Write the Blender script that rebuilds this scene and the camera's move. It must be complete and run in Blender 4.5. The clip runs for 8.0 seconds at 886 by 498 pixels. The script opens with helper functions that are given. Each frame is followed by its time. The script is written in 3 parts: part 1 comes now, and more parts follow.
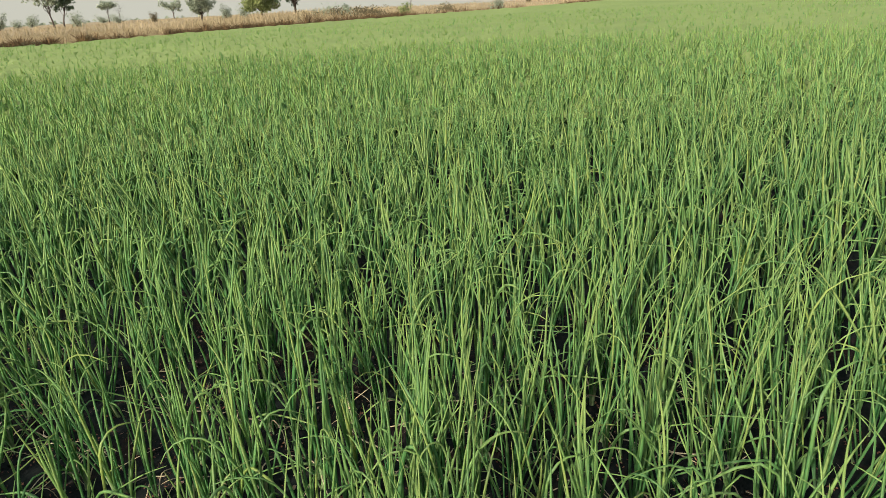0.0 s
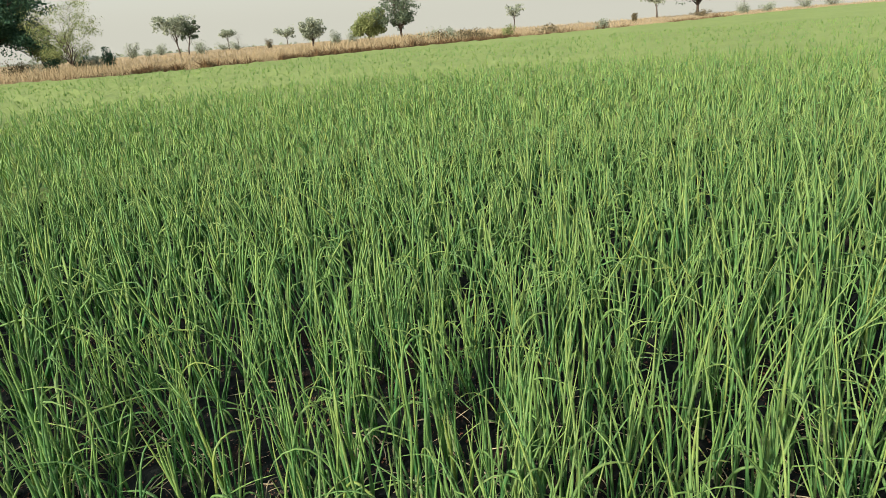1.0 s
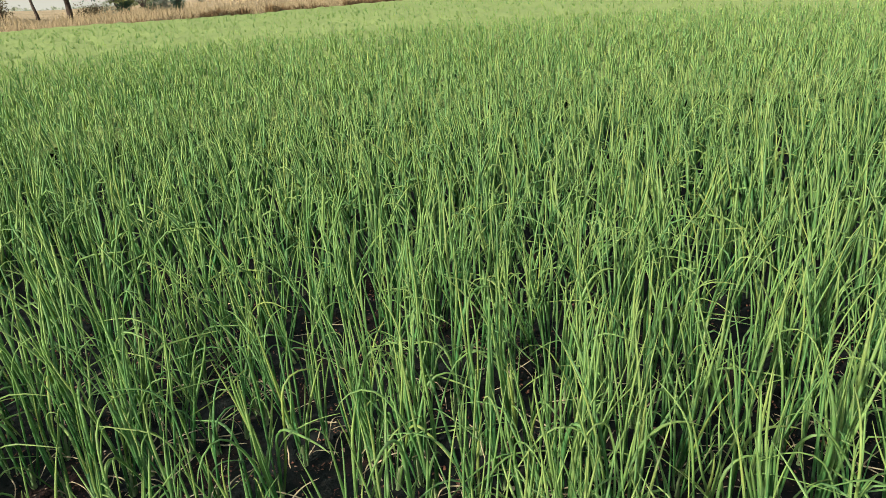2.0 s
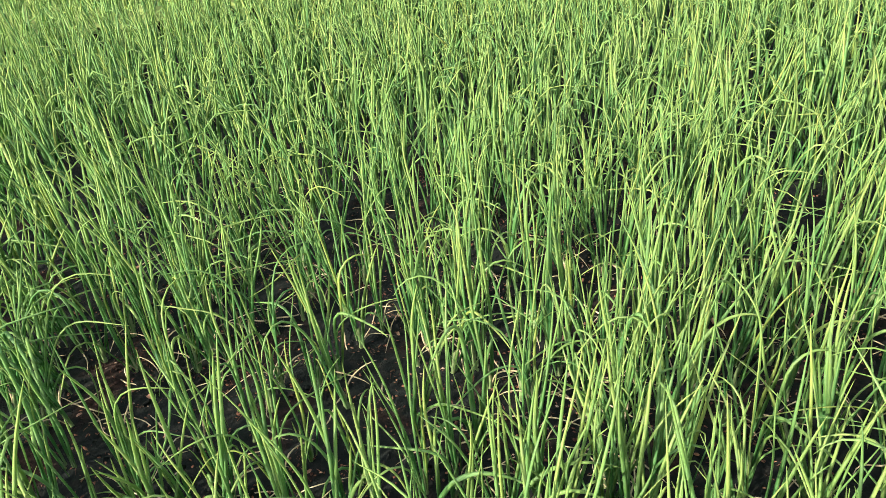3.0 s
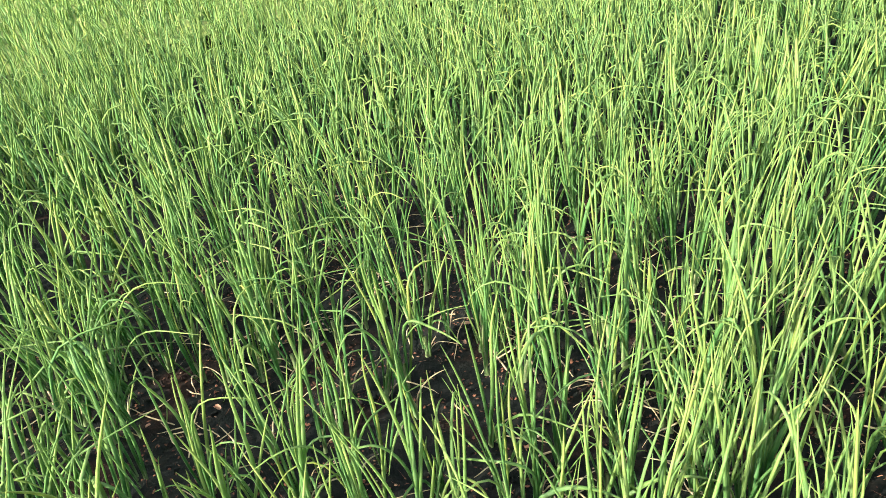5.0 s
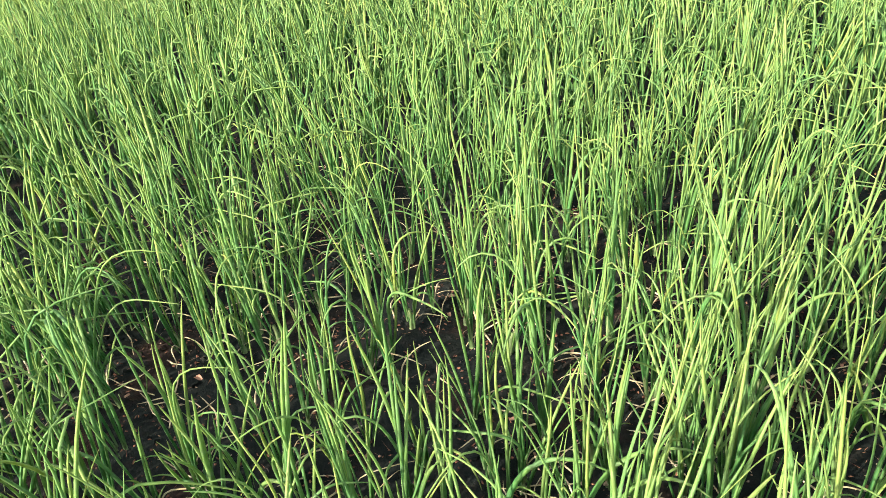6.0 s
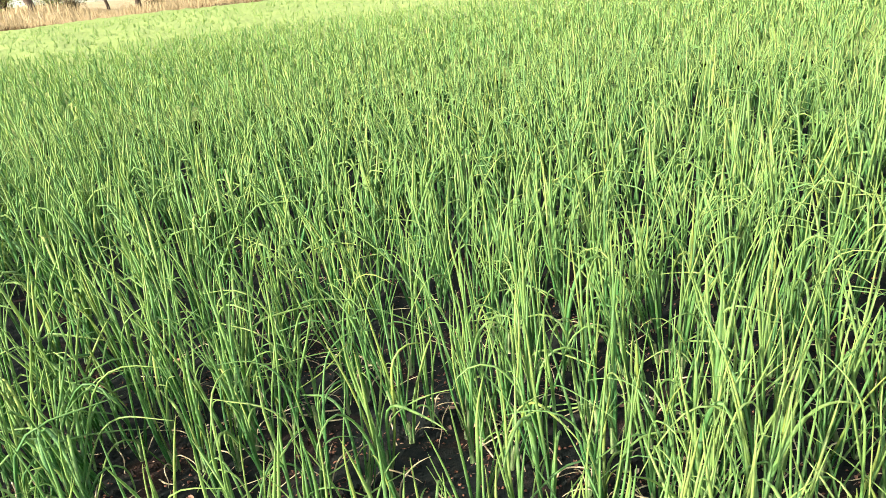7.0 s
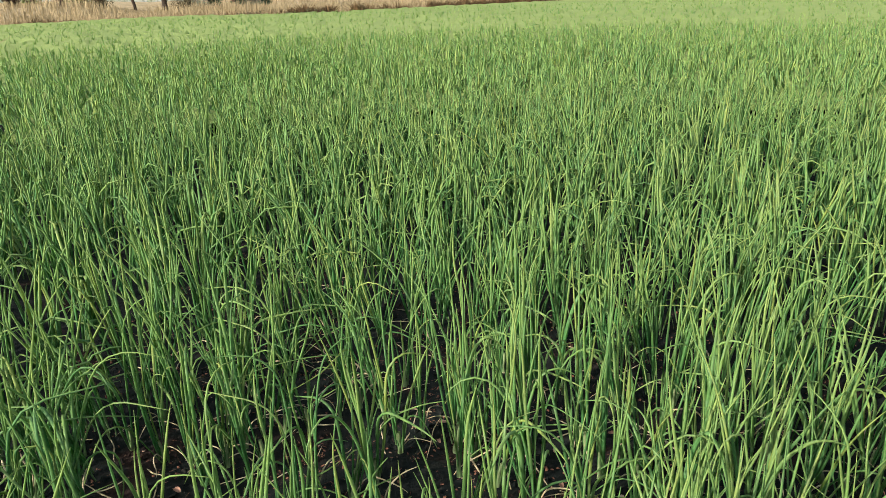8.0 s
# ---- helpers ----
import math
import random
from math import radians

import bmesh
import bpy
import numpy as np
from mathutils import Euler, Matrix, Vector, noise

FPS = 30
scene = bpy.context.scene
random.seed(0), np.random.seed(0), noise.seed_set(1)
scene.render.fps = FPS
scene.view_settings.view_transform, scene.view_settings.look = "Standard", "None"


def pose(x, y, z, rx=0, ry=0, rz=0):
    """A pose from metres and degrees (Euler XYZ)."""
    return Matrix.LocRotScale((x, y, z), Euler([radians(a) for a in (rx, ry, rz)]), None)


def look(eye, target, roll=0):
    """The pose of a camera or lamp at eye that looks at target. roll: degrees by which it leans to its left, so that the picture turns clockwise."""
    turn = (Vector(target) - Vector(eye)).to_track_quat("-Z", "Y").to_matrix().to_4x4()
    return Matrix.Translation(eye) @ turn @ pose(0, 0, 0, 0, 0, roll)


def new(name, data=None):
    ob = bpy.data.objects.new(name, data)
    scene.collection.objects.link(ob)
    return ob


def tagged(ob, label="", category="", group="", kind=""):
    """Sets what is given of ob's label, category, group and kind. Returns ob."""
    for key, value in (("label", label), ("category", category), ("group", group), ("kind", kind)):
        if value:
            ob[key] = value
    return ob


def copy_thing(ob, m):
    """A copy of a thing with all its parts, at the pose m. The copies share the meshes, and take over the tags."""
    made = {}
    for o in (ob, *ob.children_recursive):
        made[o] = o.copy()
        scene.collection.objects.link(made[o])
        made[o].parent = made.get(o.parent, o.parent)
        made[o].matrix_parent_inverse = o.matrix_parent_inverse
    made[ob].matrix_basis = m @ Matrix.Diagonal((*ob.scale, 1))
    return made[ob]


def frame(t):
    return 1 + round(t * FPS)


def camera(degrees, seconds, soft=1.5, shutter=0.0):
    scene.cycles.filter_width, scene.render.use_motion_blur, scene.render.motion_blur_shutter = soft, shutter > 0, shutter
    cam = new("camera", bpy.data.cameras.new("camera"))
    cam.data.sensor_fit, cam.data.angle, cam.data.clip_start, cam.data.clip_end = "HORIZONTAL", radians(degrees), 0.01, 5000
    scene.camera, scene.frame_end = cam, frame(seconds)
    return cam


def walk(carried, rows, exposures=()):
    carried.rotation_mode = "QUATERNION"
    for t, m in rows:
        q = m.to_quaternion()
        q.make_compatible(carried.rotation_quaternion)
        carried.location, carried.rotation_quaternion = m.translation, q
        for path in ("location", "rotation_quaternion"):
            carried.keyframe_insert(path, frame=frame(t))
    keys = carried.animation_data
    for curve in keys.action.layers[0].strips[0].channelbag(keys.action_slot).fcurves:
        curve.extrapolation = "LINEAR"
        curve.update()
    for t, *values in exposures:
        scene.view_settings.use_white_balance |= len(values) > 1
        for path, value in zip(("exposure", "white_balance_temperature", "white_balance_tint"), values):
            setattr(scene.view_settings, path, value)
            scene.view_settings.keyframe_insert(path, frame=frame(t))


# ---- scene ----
cam = camera(64.1, 8.0, soft=0.8)
PATH = [
    (0, (0.001, -0.005, 1.492), (-0.115, 1.873, 0.815), -3.4),
    (0.5, (-0.01, -0.009, 1.495), (-0.275, 1.852, 0.811), -3.9),
    (0.7, (-0.014, -0.009, 1.495), (-0.321, 1.853, 0.831), -4.2),
    (1, (-0.023, -0.001, 1.493), (-0.411, 1.866, 0.888), -4.7),
    (1.2, (-0.021, -0.012, 1.492), (-0.456, 1.853, 0.917), -5.1),
    (2.3, (-0.082, 0.007, 1.484), (-0.655, 1.758, 0.707), -4.0),
    (2.5, (-0.092, 0.01, 1.486), (-0.698, 1.739, 0.684), -4.1),
    (2.7, (-0.106, 0.01, 1.473), (-0.755, 1.692, 0.609), -4.3),
    (3, (-0.129, 0.032, 1.461), (-0.759, 1.647, 0.463), -5.4),
    (3.3, (-0.149, 0.037, 1.453), (-0.843, 1.594, 0.407), -7.6),
    (3.5, (-0.164, 0.041, 1.447), (-0.886, 1.578, 0.39), -8.7),
    (4, (-0.207, 0.033, 1.432), (-1.003, 1.536, 0.379), -7.6),
    (4.2, (-0.218, 0.029, 1.43), (-1.029, 1.621, 0.53), -7.9),
    (4.5, (-0.229, 0.04, 1.438), (-0.956, 1.665, 0.527), -7.9),
    (4.7, (-0.237, 0.034, 1.437), (-0.97, 1.648, 0.512), -8.0),
    (5.8, (-0.275, 0.053, 1.407), (-0.928, 1.628, 0.361), -5.5),
    (6, (-0.273, 0.045, 1.409), (-0.939, 1.625, 0.38), -6.1),
    (6.5, (-0.279, 0.05, 1.41), (-0.912, 1.607, 0.325), -6.6),
    (6.8, (-0.263, 0.044, 1.417), (-0.954, 1.708, 0.551), -7.1),
    (7, (-0.256, 0.048, 1.42), (-0.952, 1.762, 0.661), -6.5),
    (7.2, (-0.252, 0.036, 1.416), (-0.973, 1.803, 0.816), -6.6),
    (7.5, (-0.245, 0.04, 1.413), (-0.968, 1.808, 0.819), -6.9),
    (7.7, (-0.246, 0.032, 1.409), (-0.958, 1.78, 0.747), -5.2),
    (8, (-0.243, 0.009, 1.406), (-0.953, 1.743, 0.707), -2.1),
]
EXPOSURE = [(0, 1.2, 6200, 10), (1.2, 1.32, 6200, 10), (2.5, 1.72, 6300, 10), (3.0, 2.2, 6450, 10), (3.5, 2.42, 6500, 10), (4.0, 2.48, 6500, 10), (6.5, 2.43, 6450, 10), (6.8, 2.43, 6400, 10), (7.0, 2.38, 6450, 10), (7.2, 2.11, 6450, 10), (7.5, 1.7, 6300, 10), (8, 1.47, 6150, 10)]
walk(cam, [(t, look(eye, target, roll)) for t, eye, target, roll in PATH], EXPOSURE)

# ---- light: a low hazy sun from the left, pale sky ----
SUN_FROM = Vector((-0.50, -0.76, 0.43)).normalized()
world = bpy.data.worlds.new("world")
scene.world = world
world.use_nodes = True
wn, wl = world.node_tree.nodes, world.node_tree.links
wn.clear()
sky = wn.new("ShaderNodeTexSky")
sky.sky_type = "NISHITA"
sky.sun_disc = False
sky.sun_elevation = math.asin(SUN_FROM.z)
sky.sun_rotation = math.atan2(SUN_FROM.x, SUN_FROM.y)
sky.air_density, sky.dust_density, sky.ozone_density = 1.0, 3.0, 1.0
bg = wn.new("ShaderNodeBackground")
bg.inputs["Strength"].default_value = 0.15
wo = wn.new("ShaderNodeOutputWorld")
haze = wn.new("ShaderNodeHueSaturation")  # dusty air: a paler sky
haze.inputs["Saturation"].default_value = 0.85
wl.new(sky.outputs[0], haze.inputs["Color"])
veil = wn.new("ShaderNodeMix")
veil.data_type = "RGBA"
veil.inputs[7].default_value = (1.84, 1.77, 1.44, 1)
# the dust lies thick along the horizon and thins towards the zenith
way_up = wn.new("ShaderNodeSeparateXYZ")
wl.new(wn.new("ShaderNodeTexCoord").outputs["Generated"], way_up.inputs[0])
thin_air = wn.new("ShaderNodeMapRange")
for slot, value in ((1, 0.0), (2, 0.3), (3, 0.97), (4, 0.5)):
    thin_air.inputs[slot].default_value = value
wl.new(way_up.outputs["Z"], thin_air.inputs[0])
wl.new(thin_air.outputs[0], veil.inputs[0])
wl.new(haze.outputs[0], veil.inputs[6])
wl.new(veil.outputs[2], bg.inputs[0])
wl.new(bg.outputs[0], wo.inputs[0])

sun_data = bpy.data.lights.new("sun", "SUN")
sun_data.energy, sun_data.angle, sun_data.color = 3.1, radians(1.5), (1.0, 0.91, 0.74)
sun = new("sun", sun_data)
sun.matrix_basis = look(SUN_FROM * 50, (0, 0, 0))


# ---- materials ----
def material(name):
    m = bpy.data.materials.new(name)
    m.use_nodes = True
    nt = m.node_tree
    return m, nt, nt.nodes["Principled BSDF"]


def node(nt, kind, **inputs):
    n = nt.nodes.new(kind)
    for key, value in inputs.items():
        n.inputs[key.replace("_", " ")].default_value = value
    return n


def ramp(nt, source, stops):
    r = nt.nodes.new("ShaderNodeValToRGB")
    els = r.color_ramp.elements
    while len(els) < len(stops):
        els.new(0.5)
    for el, (at, rgb) in zip(els, stops):
        el.position, el.color = at, (*rgb, 1)
    nt.links.new(source, r.inputs[0])
    return r.outputs[0]


def mix(nt, factor, a, b, kind="MIX"):
    n = nt.nodes.new("ShaderNodeMix")
    n.data_type, n.blend_type = "RGBA", kind
    for slot, value in ((0, factor), (6, a), (7, b)):
        if hasattr(value, "is_linked"):
            nt.links.new(value, n.inputs[slot])
        elif slot == 0:
            n.inputs[0].default_value = value
        else:
            n.inputs[slot].default_value = (*value, 1)
    return n.outputs[2]


def noise_tex(nt, scale, detail=4.0, rough=0.55, coords="Object"):
    tc = nt.nodes.new("ShaderNodeTexCoord")
    n = node(nt, "ShaderNodeTexNoise", Scale=scale, Detail=detail, Roughness=rough)
    nt.links.new(tc.outputs[coords], n.inputs["Vector"])
    return n.outputs[0]


def bump(nt, bsdf, height, strength, distance):
    b = node(nt, "ShaderNodeBump", Strength=strength, Distance=distance)
    nt.links.new(height, b.inputs["Height"])
    nt.links.new(b.outputs[0], bsdf.inputs["Normal"])


def uv_out(nt):
    return nt.nodes["Texture Coordinate"].outputs["UV"]


def onion_leaf_material(name, per_island, sheer=0.40):
    """Waxy green tube: paler sheath at the foot, green blade deepened low and paled high by tone, shade and light, some
    tips dried to straw.
    """
    m, nt, bsdf = material(name)
    if per_island:
        rnd = nt.nodes.new("ShaderNodeNewGeometry").outputs["Random Per Island"]
    else:
        rnd = nt.nodes.new("ShaderNodeObjectInfo").outputs["Random"]
    uv = nt.nodes.new("ShaderNodeSeparateXYZ")
    nt.links.new(nt.nodes.new("ShaderNodeTexCoord").outputs["UV"], uv.inputs[0])
    along = uv.outputs["Y"]
    green = ramp(nt, rnd, LEAF_GREENS)
    # fine veins run the leaf's length, paler and deeper by turns
    vein = node(nt, "ShaderNodeTexNoise", Scale=1.0, Detail=3.0)
    drawn = node(nt, "ShaderNodeMapping")
    drawn.inputs["Scale"].default_value = (11, 3.5, 1)
    nt.links.new(uv_out(nt), drawn.inputs[0])
    shift = nt.nodes.new("ShaderNodeVectorMath")
    nt.links.new(drawn.outputs[0], shift.inputs[0])
    apart = nt.nodes.new("ShaderNodeCombineXYZ")
    far = nt.nodes.new("ShaderNodeMath")
    far.operation = "MULTIPLY"
    far.inputs[1].default_value = 60.0
    nt.links.new(rnd, far.inputs[0])
    nt.links.new(far.outputs[0], apart.inputs[1])
    nt.links.new(apart.outputs[0], shift.inputs[1])
    nt.links.new(shift.outputs[0], vein.inputs["Vector"])
    green = mix(nt, ramp(nt, vein.outputs[0], [(0.47, (0, 0, 0)), (0.62, (0.7, 0.7, 0.7))]), green, (0.22, 0.345, 0.09))
    green = mix(nt, ramp(nt, vein.outputs[0], [(0.36, (0.6, 0.6, 0.6)), (0.47, (0, 0, 0))]), green, (0.05, 0.17, 0.045))
    blotch = noise_tex(nt, 9.0, 3.0)
    green = mix(nt, ramp(nt, blotch, [(0.42, (0, 0, 0)), (0.75, (0.35, 0.35, 0.35))]), green, (0.16, 0.29, 0.06))
    foot = ramp(nt, along, [(0.0, (0.75, 0.75, 0.75)), (0.05, (0.35, 0.35, 0.35)), (0.11, (0, 0, 0))])
    # deep green low down: leaf tone, with shade inside the crop put into it
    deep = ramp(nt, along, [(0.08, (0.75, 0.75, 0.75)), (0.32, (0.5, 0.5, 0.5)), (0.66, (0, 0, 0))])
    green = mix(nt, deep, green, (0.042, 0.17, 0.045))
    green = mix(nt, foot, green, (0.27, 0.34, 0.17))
    # paler upwards: yellowing leaf, and light on the crop's top put into the colour
    pale_top = ramp(nt, along, [(0.25, (0, 0, 0)), (0.85, (0.8, 0.8, 0.8))])
    pale_top = mix(nt, 1.0, pale_top, ramp(nt, rnd, [(0.0, (0.25, 0.25, 0.25)), (0.5, (0.7, 0.7, 0.7)), (0.9, (1, 1, 1))]), "MULTIPLY")
    green = mix(nt, pale_top, green, (0.29, 0.375, 0.112))
    # a waxy bloom greys some leaves in patches
    bloom = ramp(nt, noise_tex(nt, 31.0, 3.0), [(0.48, (0, 0, 0)), (0.75, (0.42, 0.42, 0.42))])
    green = mix(nt, bloom, green, (0.21, 0.30, 0.19))
    # dry tips on a part of the leaves only
    tip = nt.nodes.new("ShaderNodeMath")
    tip.operation = "MULTIPLY_ADD"
    nt.links.new(rnd, tip.inputs[0])
    tip.inputs[1].default_value = 0.10
    nt.links.new(along, tip.inputs[2])
    dry = ramp(nt, tip.outputs[0], [(1.02, (0, 0, 0)), (1.08, (1, 1, 1))])
    colour = mix(nt, dry, green, (0.44, 0.36, 0.15))
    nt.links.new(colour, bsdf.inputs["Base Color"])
    bsdf.inputs["Roughness"].default_value = 0.55
    bsdf.inputs["Specular IOR Level"].default_value = 0.2
    bump(nt, bsdf, vein.outputs[0], 0.5, 0.002)
    thin = nt.nodes.new("ShaderNodeBsdfTranslucent")
    nt.links.new(mix(nt, 1.0, colour, (0.9, 1.0, 0.55), "MULTIPLY"), thin.inputs[0])
    both = nt.nodes.new("ShaderNodeMixShader")
    both.inputs[0].default_value = sheer
    nt.links.new(bsdf.outputs[0], both.inputs[1])
    nt.links.new(thin.outputs[0], both.inputs[2])
    nt.links.new(both.outputs[0], nt.nodes["Material Output"].inputs[0])
    return m


LEAF_GREENS = [(0.0, (0.046, 0.18, 0.072)), (0.25, (0.083, 0.255, 0.085)), (0.55, (0.132, 0.312, 0.092)), (0.80, (0.18, 0.34, 0.105)), (0.91, (0.22, 0.35, 0.135)), (1.0, (0.38, 0.40, 0.055))]
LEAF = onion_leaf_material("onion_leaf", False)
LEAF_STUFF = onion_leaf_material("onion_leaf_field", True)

BULB, nt, bsdf = material("onion_neck")
nt.links.new(ramp(nt, noise_tex(nt, 40), [(0.3, (0.10, 0.19, 0.06)), (0.55, (0.19, 0.25, 0.11)), (0.8, (0.22, 0.16, 0.10))]), bsdf.inputs["Base Color"])
bsdf.inputs["Roughness"].default_value = 0.5


# The field's far edge, as distances along bearings from the near side.
EDGE_AZ = [-75, -52, -42, -36, -30, -24, -16, -8, -2, 4, 10, 15, 20, 30, 60]
EDGE_R = [41, 38, 39, 35.5, 34.5, 36.5, 39, 42, 44.5, 48, 55, 63, 70, 78, 78]


def bank_rise(az, r):
    """The dry land climbs a little past the crop's left corner. Past the far trees a made-up gentle fall hides the
    plain, as haze would.
    """
    s, q = np.clip((-43.5 - az) / 5.0, 0, 1), np.clip((r - 40.5) / 13.0, 0, 1)
    rise = 1.0 * s * s * (3 - 2 * s) * q * q * (3 - 2 * q) * (np.abs(az) < 110)
    return rise - 0.03 * np.maximum(0, r - np.interp(az, [-60, -30, -20, -8, 0], [190, 185, 155, 120, 112]))


def earth_material(name, scale, stops, relief):
    m, nt, bsdf = material(name)
    nt.links.new(ramp(nt, noise_tex(nt, scale, 8, 0.65), stops), bsdf.inputs["Base Color"])
    bsdf.inputs["Roughness"].default_value = 0.95
    bsdf.inputs["Specular IOR Level"].default_value = 0.05
    bump(nt, bsdf, noise_tex(nt, scale * 2.5, 8, 0.7), 0.8, relief)
    return m


# near-black and greenish: shade under the leaves is put into the dark earth's colour
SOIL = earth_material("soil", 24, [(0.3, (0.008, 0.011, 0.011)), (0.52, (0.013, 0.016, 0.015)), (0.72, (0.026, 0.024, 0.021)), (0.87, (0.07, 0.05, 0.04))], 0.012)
nt = SOIL.node_tree
bsdf = nt.nodes["Principled BSDF"]
dark_soil = bsdf.inputs["Base Color"].links[0].from_socket
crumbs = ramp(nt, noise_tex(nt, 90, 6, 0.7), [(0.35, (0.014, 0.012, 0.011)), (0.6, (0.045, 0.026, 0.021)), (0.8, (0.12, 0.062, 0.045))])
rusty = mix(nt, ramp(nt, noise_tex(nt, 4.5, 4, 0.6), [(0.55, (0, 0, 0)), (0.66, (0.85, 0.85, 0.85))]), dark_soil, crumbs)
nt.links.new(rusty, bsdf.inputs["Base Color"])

STRAW = earth_material("straw_ground", 0.35, [(0.3, (0.20, 0.155, 0.09)), (0.5, (0.31, 0.245, 0.15)), (0.7, (0.37, 0.285, 0.165))], 0.2)


def plain(name, stops, scale, rough=0.85, per_island=False, sheer=0.0):
    """A matt natural surface whose colour wanders over the stops."""
    m, nt, bsdf = material(name)
    if per_island:
        src = nt.nodes.new("ShaderNodeNewGeometry").outputs["Random Per Island"]
        col = ramp(nt, src, stops)
        col = mix(nt, 0.35, col, ramp(nt, noise_tex(nt, scale, 4), stops))
    else:
        col = ramp(nt, noise_tex(nt, scale, 6, 0.6), stops)
        bump(nt, bsdf, noise_tex(nt, scale * 3, 6), 0.6, 0.1 / scale)
    nt.links.new(col, bsdf.inputs["Base Color"])
    bsdf.inputs["Roughness"].default_value = rough
    bsdf.inputs["Specular IOR Level"].default_value = 0.2
    if sheer:
        thin = nt.nodes.new("ShaderNodeBsdfTranslucent")
        nt.links.new(col, thin.inputs[0])
        both = nt.nodes.new("ShaderNodeMixShader")
        both.inputs[0].default_value = sheer
        nt.links.new(bsdf.outputs[0], both.inputs[1])
        nt.links.new(thin.outputs[0], both.inputs[2])
        nt.links.new(both.outputs[0], nt.nodes["Material Output"].inputs[0])
    return m


CANOPY = plain("far_onion_canopy", [(0.2, (0.15, 0.20, 0.056)), (0.5, (0.18, 0.235, 0.066)), (0.8, (0.205, 0.26, 0.076))], 0.35)
DRY_LEAF = plain("dry_onion_leaf", [(0.2, (0.30, 0.22, 0.12)), (0.5, (0.45, 0.37, 0.23)), (0.8, (0.56, 0.50, 0.36))], 25)
DRY_GRASS = plain("dry_grass", [(0.0, (0.25, 0.19, 0.105)), (0.5, (0.33, 0.26, 0.15)), (1.0, (0.41, 0.335, 0.205))], 0.4, per_island=True, sheer=0.3)
RUST_GRASS = plain("rusty_dry_weeds", [(0.0, (0.035, 0.026, 0.014)), (0.5, (0.10, 0.064, 0.031)), (1.0, (0.23, 0.14, 0.062))], 0.4, per_island=True, sheer=0.15)
LITTER = plain("soil_litter", [(0.0, (0.05, 0.025, 0.02)), (0.5, (0.15, 0.065, 0.042)), (0.88, (0.28, 0.14, 0.08)), (1.0, (0.45, 0.40, 0.32))], 30, per_island=True)
SKIN = plain("onion_skin", [(0.0, (0.30, 0.13, 0.08)), (0.5, (0.45, 0.27, 0.19)), (1.0, (0.60, 0.48, 0.36))], 30, per_island=True, sheer=0.2)
BARK = plain("bark", [(0.3, (0.03, 0.022, 0.018)), (0.6, (0.075, 0.055, 0.042)), (0.8, (0.14, 0.105, 0.08))], 3.0)
CROWN_DARK = plain("dark_tree_leaves", [(0.0, (0.022, 0.055, 0.04)), (0.6, (0.045, 0.10, 0.055)), (1.0, (0.09, 0.15, 0.065))], 0.5, per_island=True, sheer=0.25)
CROWN_LIGHT = plain("light_tree_leaves", [(0.0, (0.12, 0.15, 0.055)), (0.6, (0.205, 0.24, 0.09)), (1.0, (0.31, 0.33, 0.14))], 0.5, per_island=True, sheer=0.35)
CROWN_MID = plain("grey_green_tree_leaves", [(0.0, (0.06, 0.09, 0.06)), (0.6, (0.105, 0.14, 0.085)), (1.0, (0.17, 0.20, 0.12))], 0.5, per_island=True, sheer=0.3)
# greyed and lightened: the haze over distance is put into the leaf colour
CROWN_HAZED = plain("hazed_tree_leaves", [(0.0, (0.17, 0.20, 0.145)), (0.6, (0.26, 0.29, 0.205)), (1.0, (0.35, 0.37, 0.265))], 0.5, per_island=True, sheer=0.35)
CROWN_DULL = plain("dull_scrub_leaves", [(0.0, (0.06, 0.055, 0.035)), (0.6, (0.13, 0.11, 0.06)), (1.0, (0.22, 0.17, 0.09))], 0.5, per_island=True, sheer=0.15)


# ---- mesh helpers ----
def mesh_from_arrays(name, verts, faces, mat, uvs=None, smooth=True):
    """verts (n, 3), faces (m, k) with one k; uvs per corner (m * k, 2)."""
    verts, faces = np.asarray(verts, np.float32), np.asarray(faces, np.int32)
    me = bpy.data.meshes.new(name)
    m, k = faces.shape
    me.vertices.add(len(verts))
    me.vertices.foreach_set("co", verts.ravel())
    me.loops.add(m * k)
    me.loops.foreach_set("vertex_index", faces.ravel())
    me.polygons.add(m)
    me.polygons.foreach_set("loop_start", np.arange(0, m * k, k, dtype=np.int32))
    me.polygons.foreach_set("use_smooth", np.full(m, smooth))
    if uvs is not None:
        me.uv_layers.new(name="UVMap").data.foreach_set("uv", np.asarray(uvs, np.float32).ravel())
    me.materials.append(mat)
    me.update(calc_edges=True)
    return me


def smoothstep(x):
    x = np.clip(x, 0, 1)
    return x * x * (3 - 2 * x)


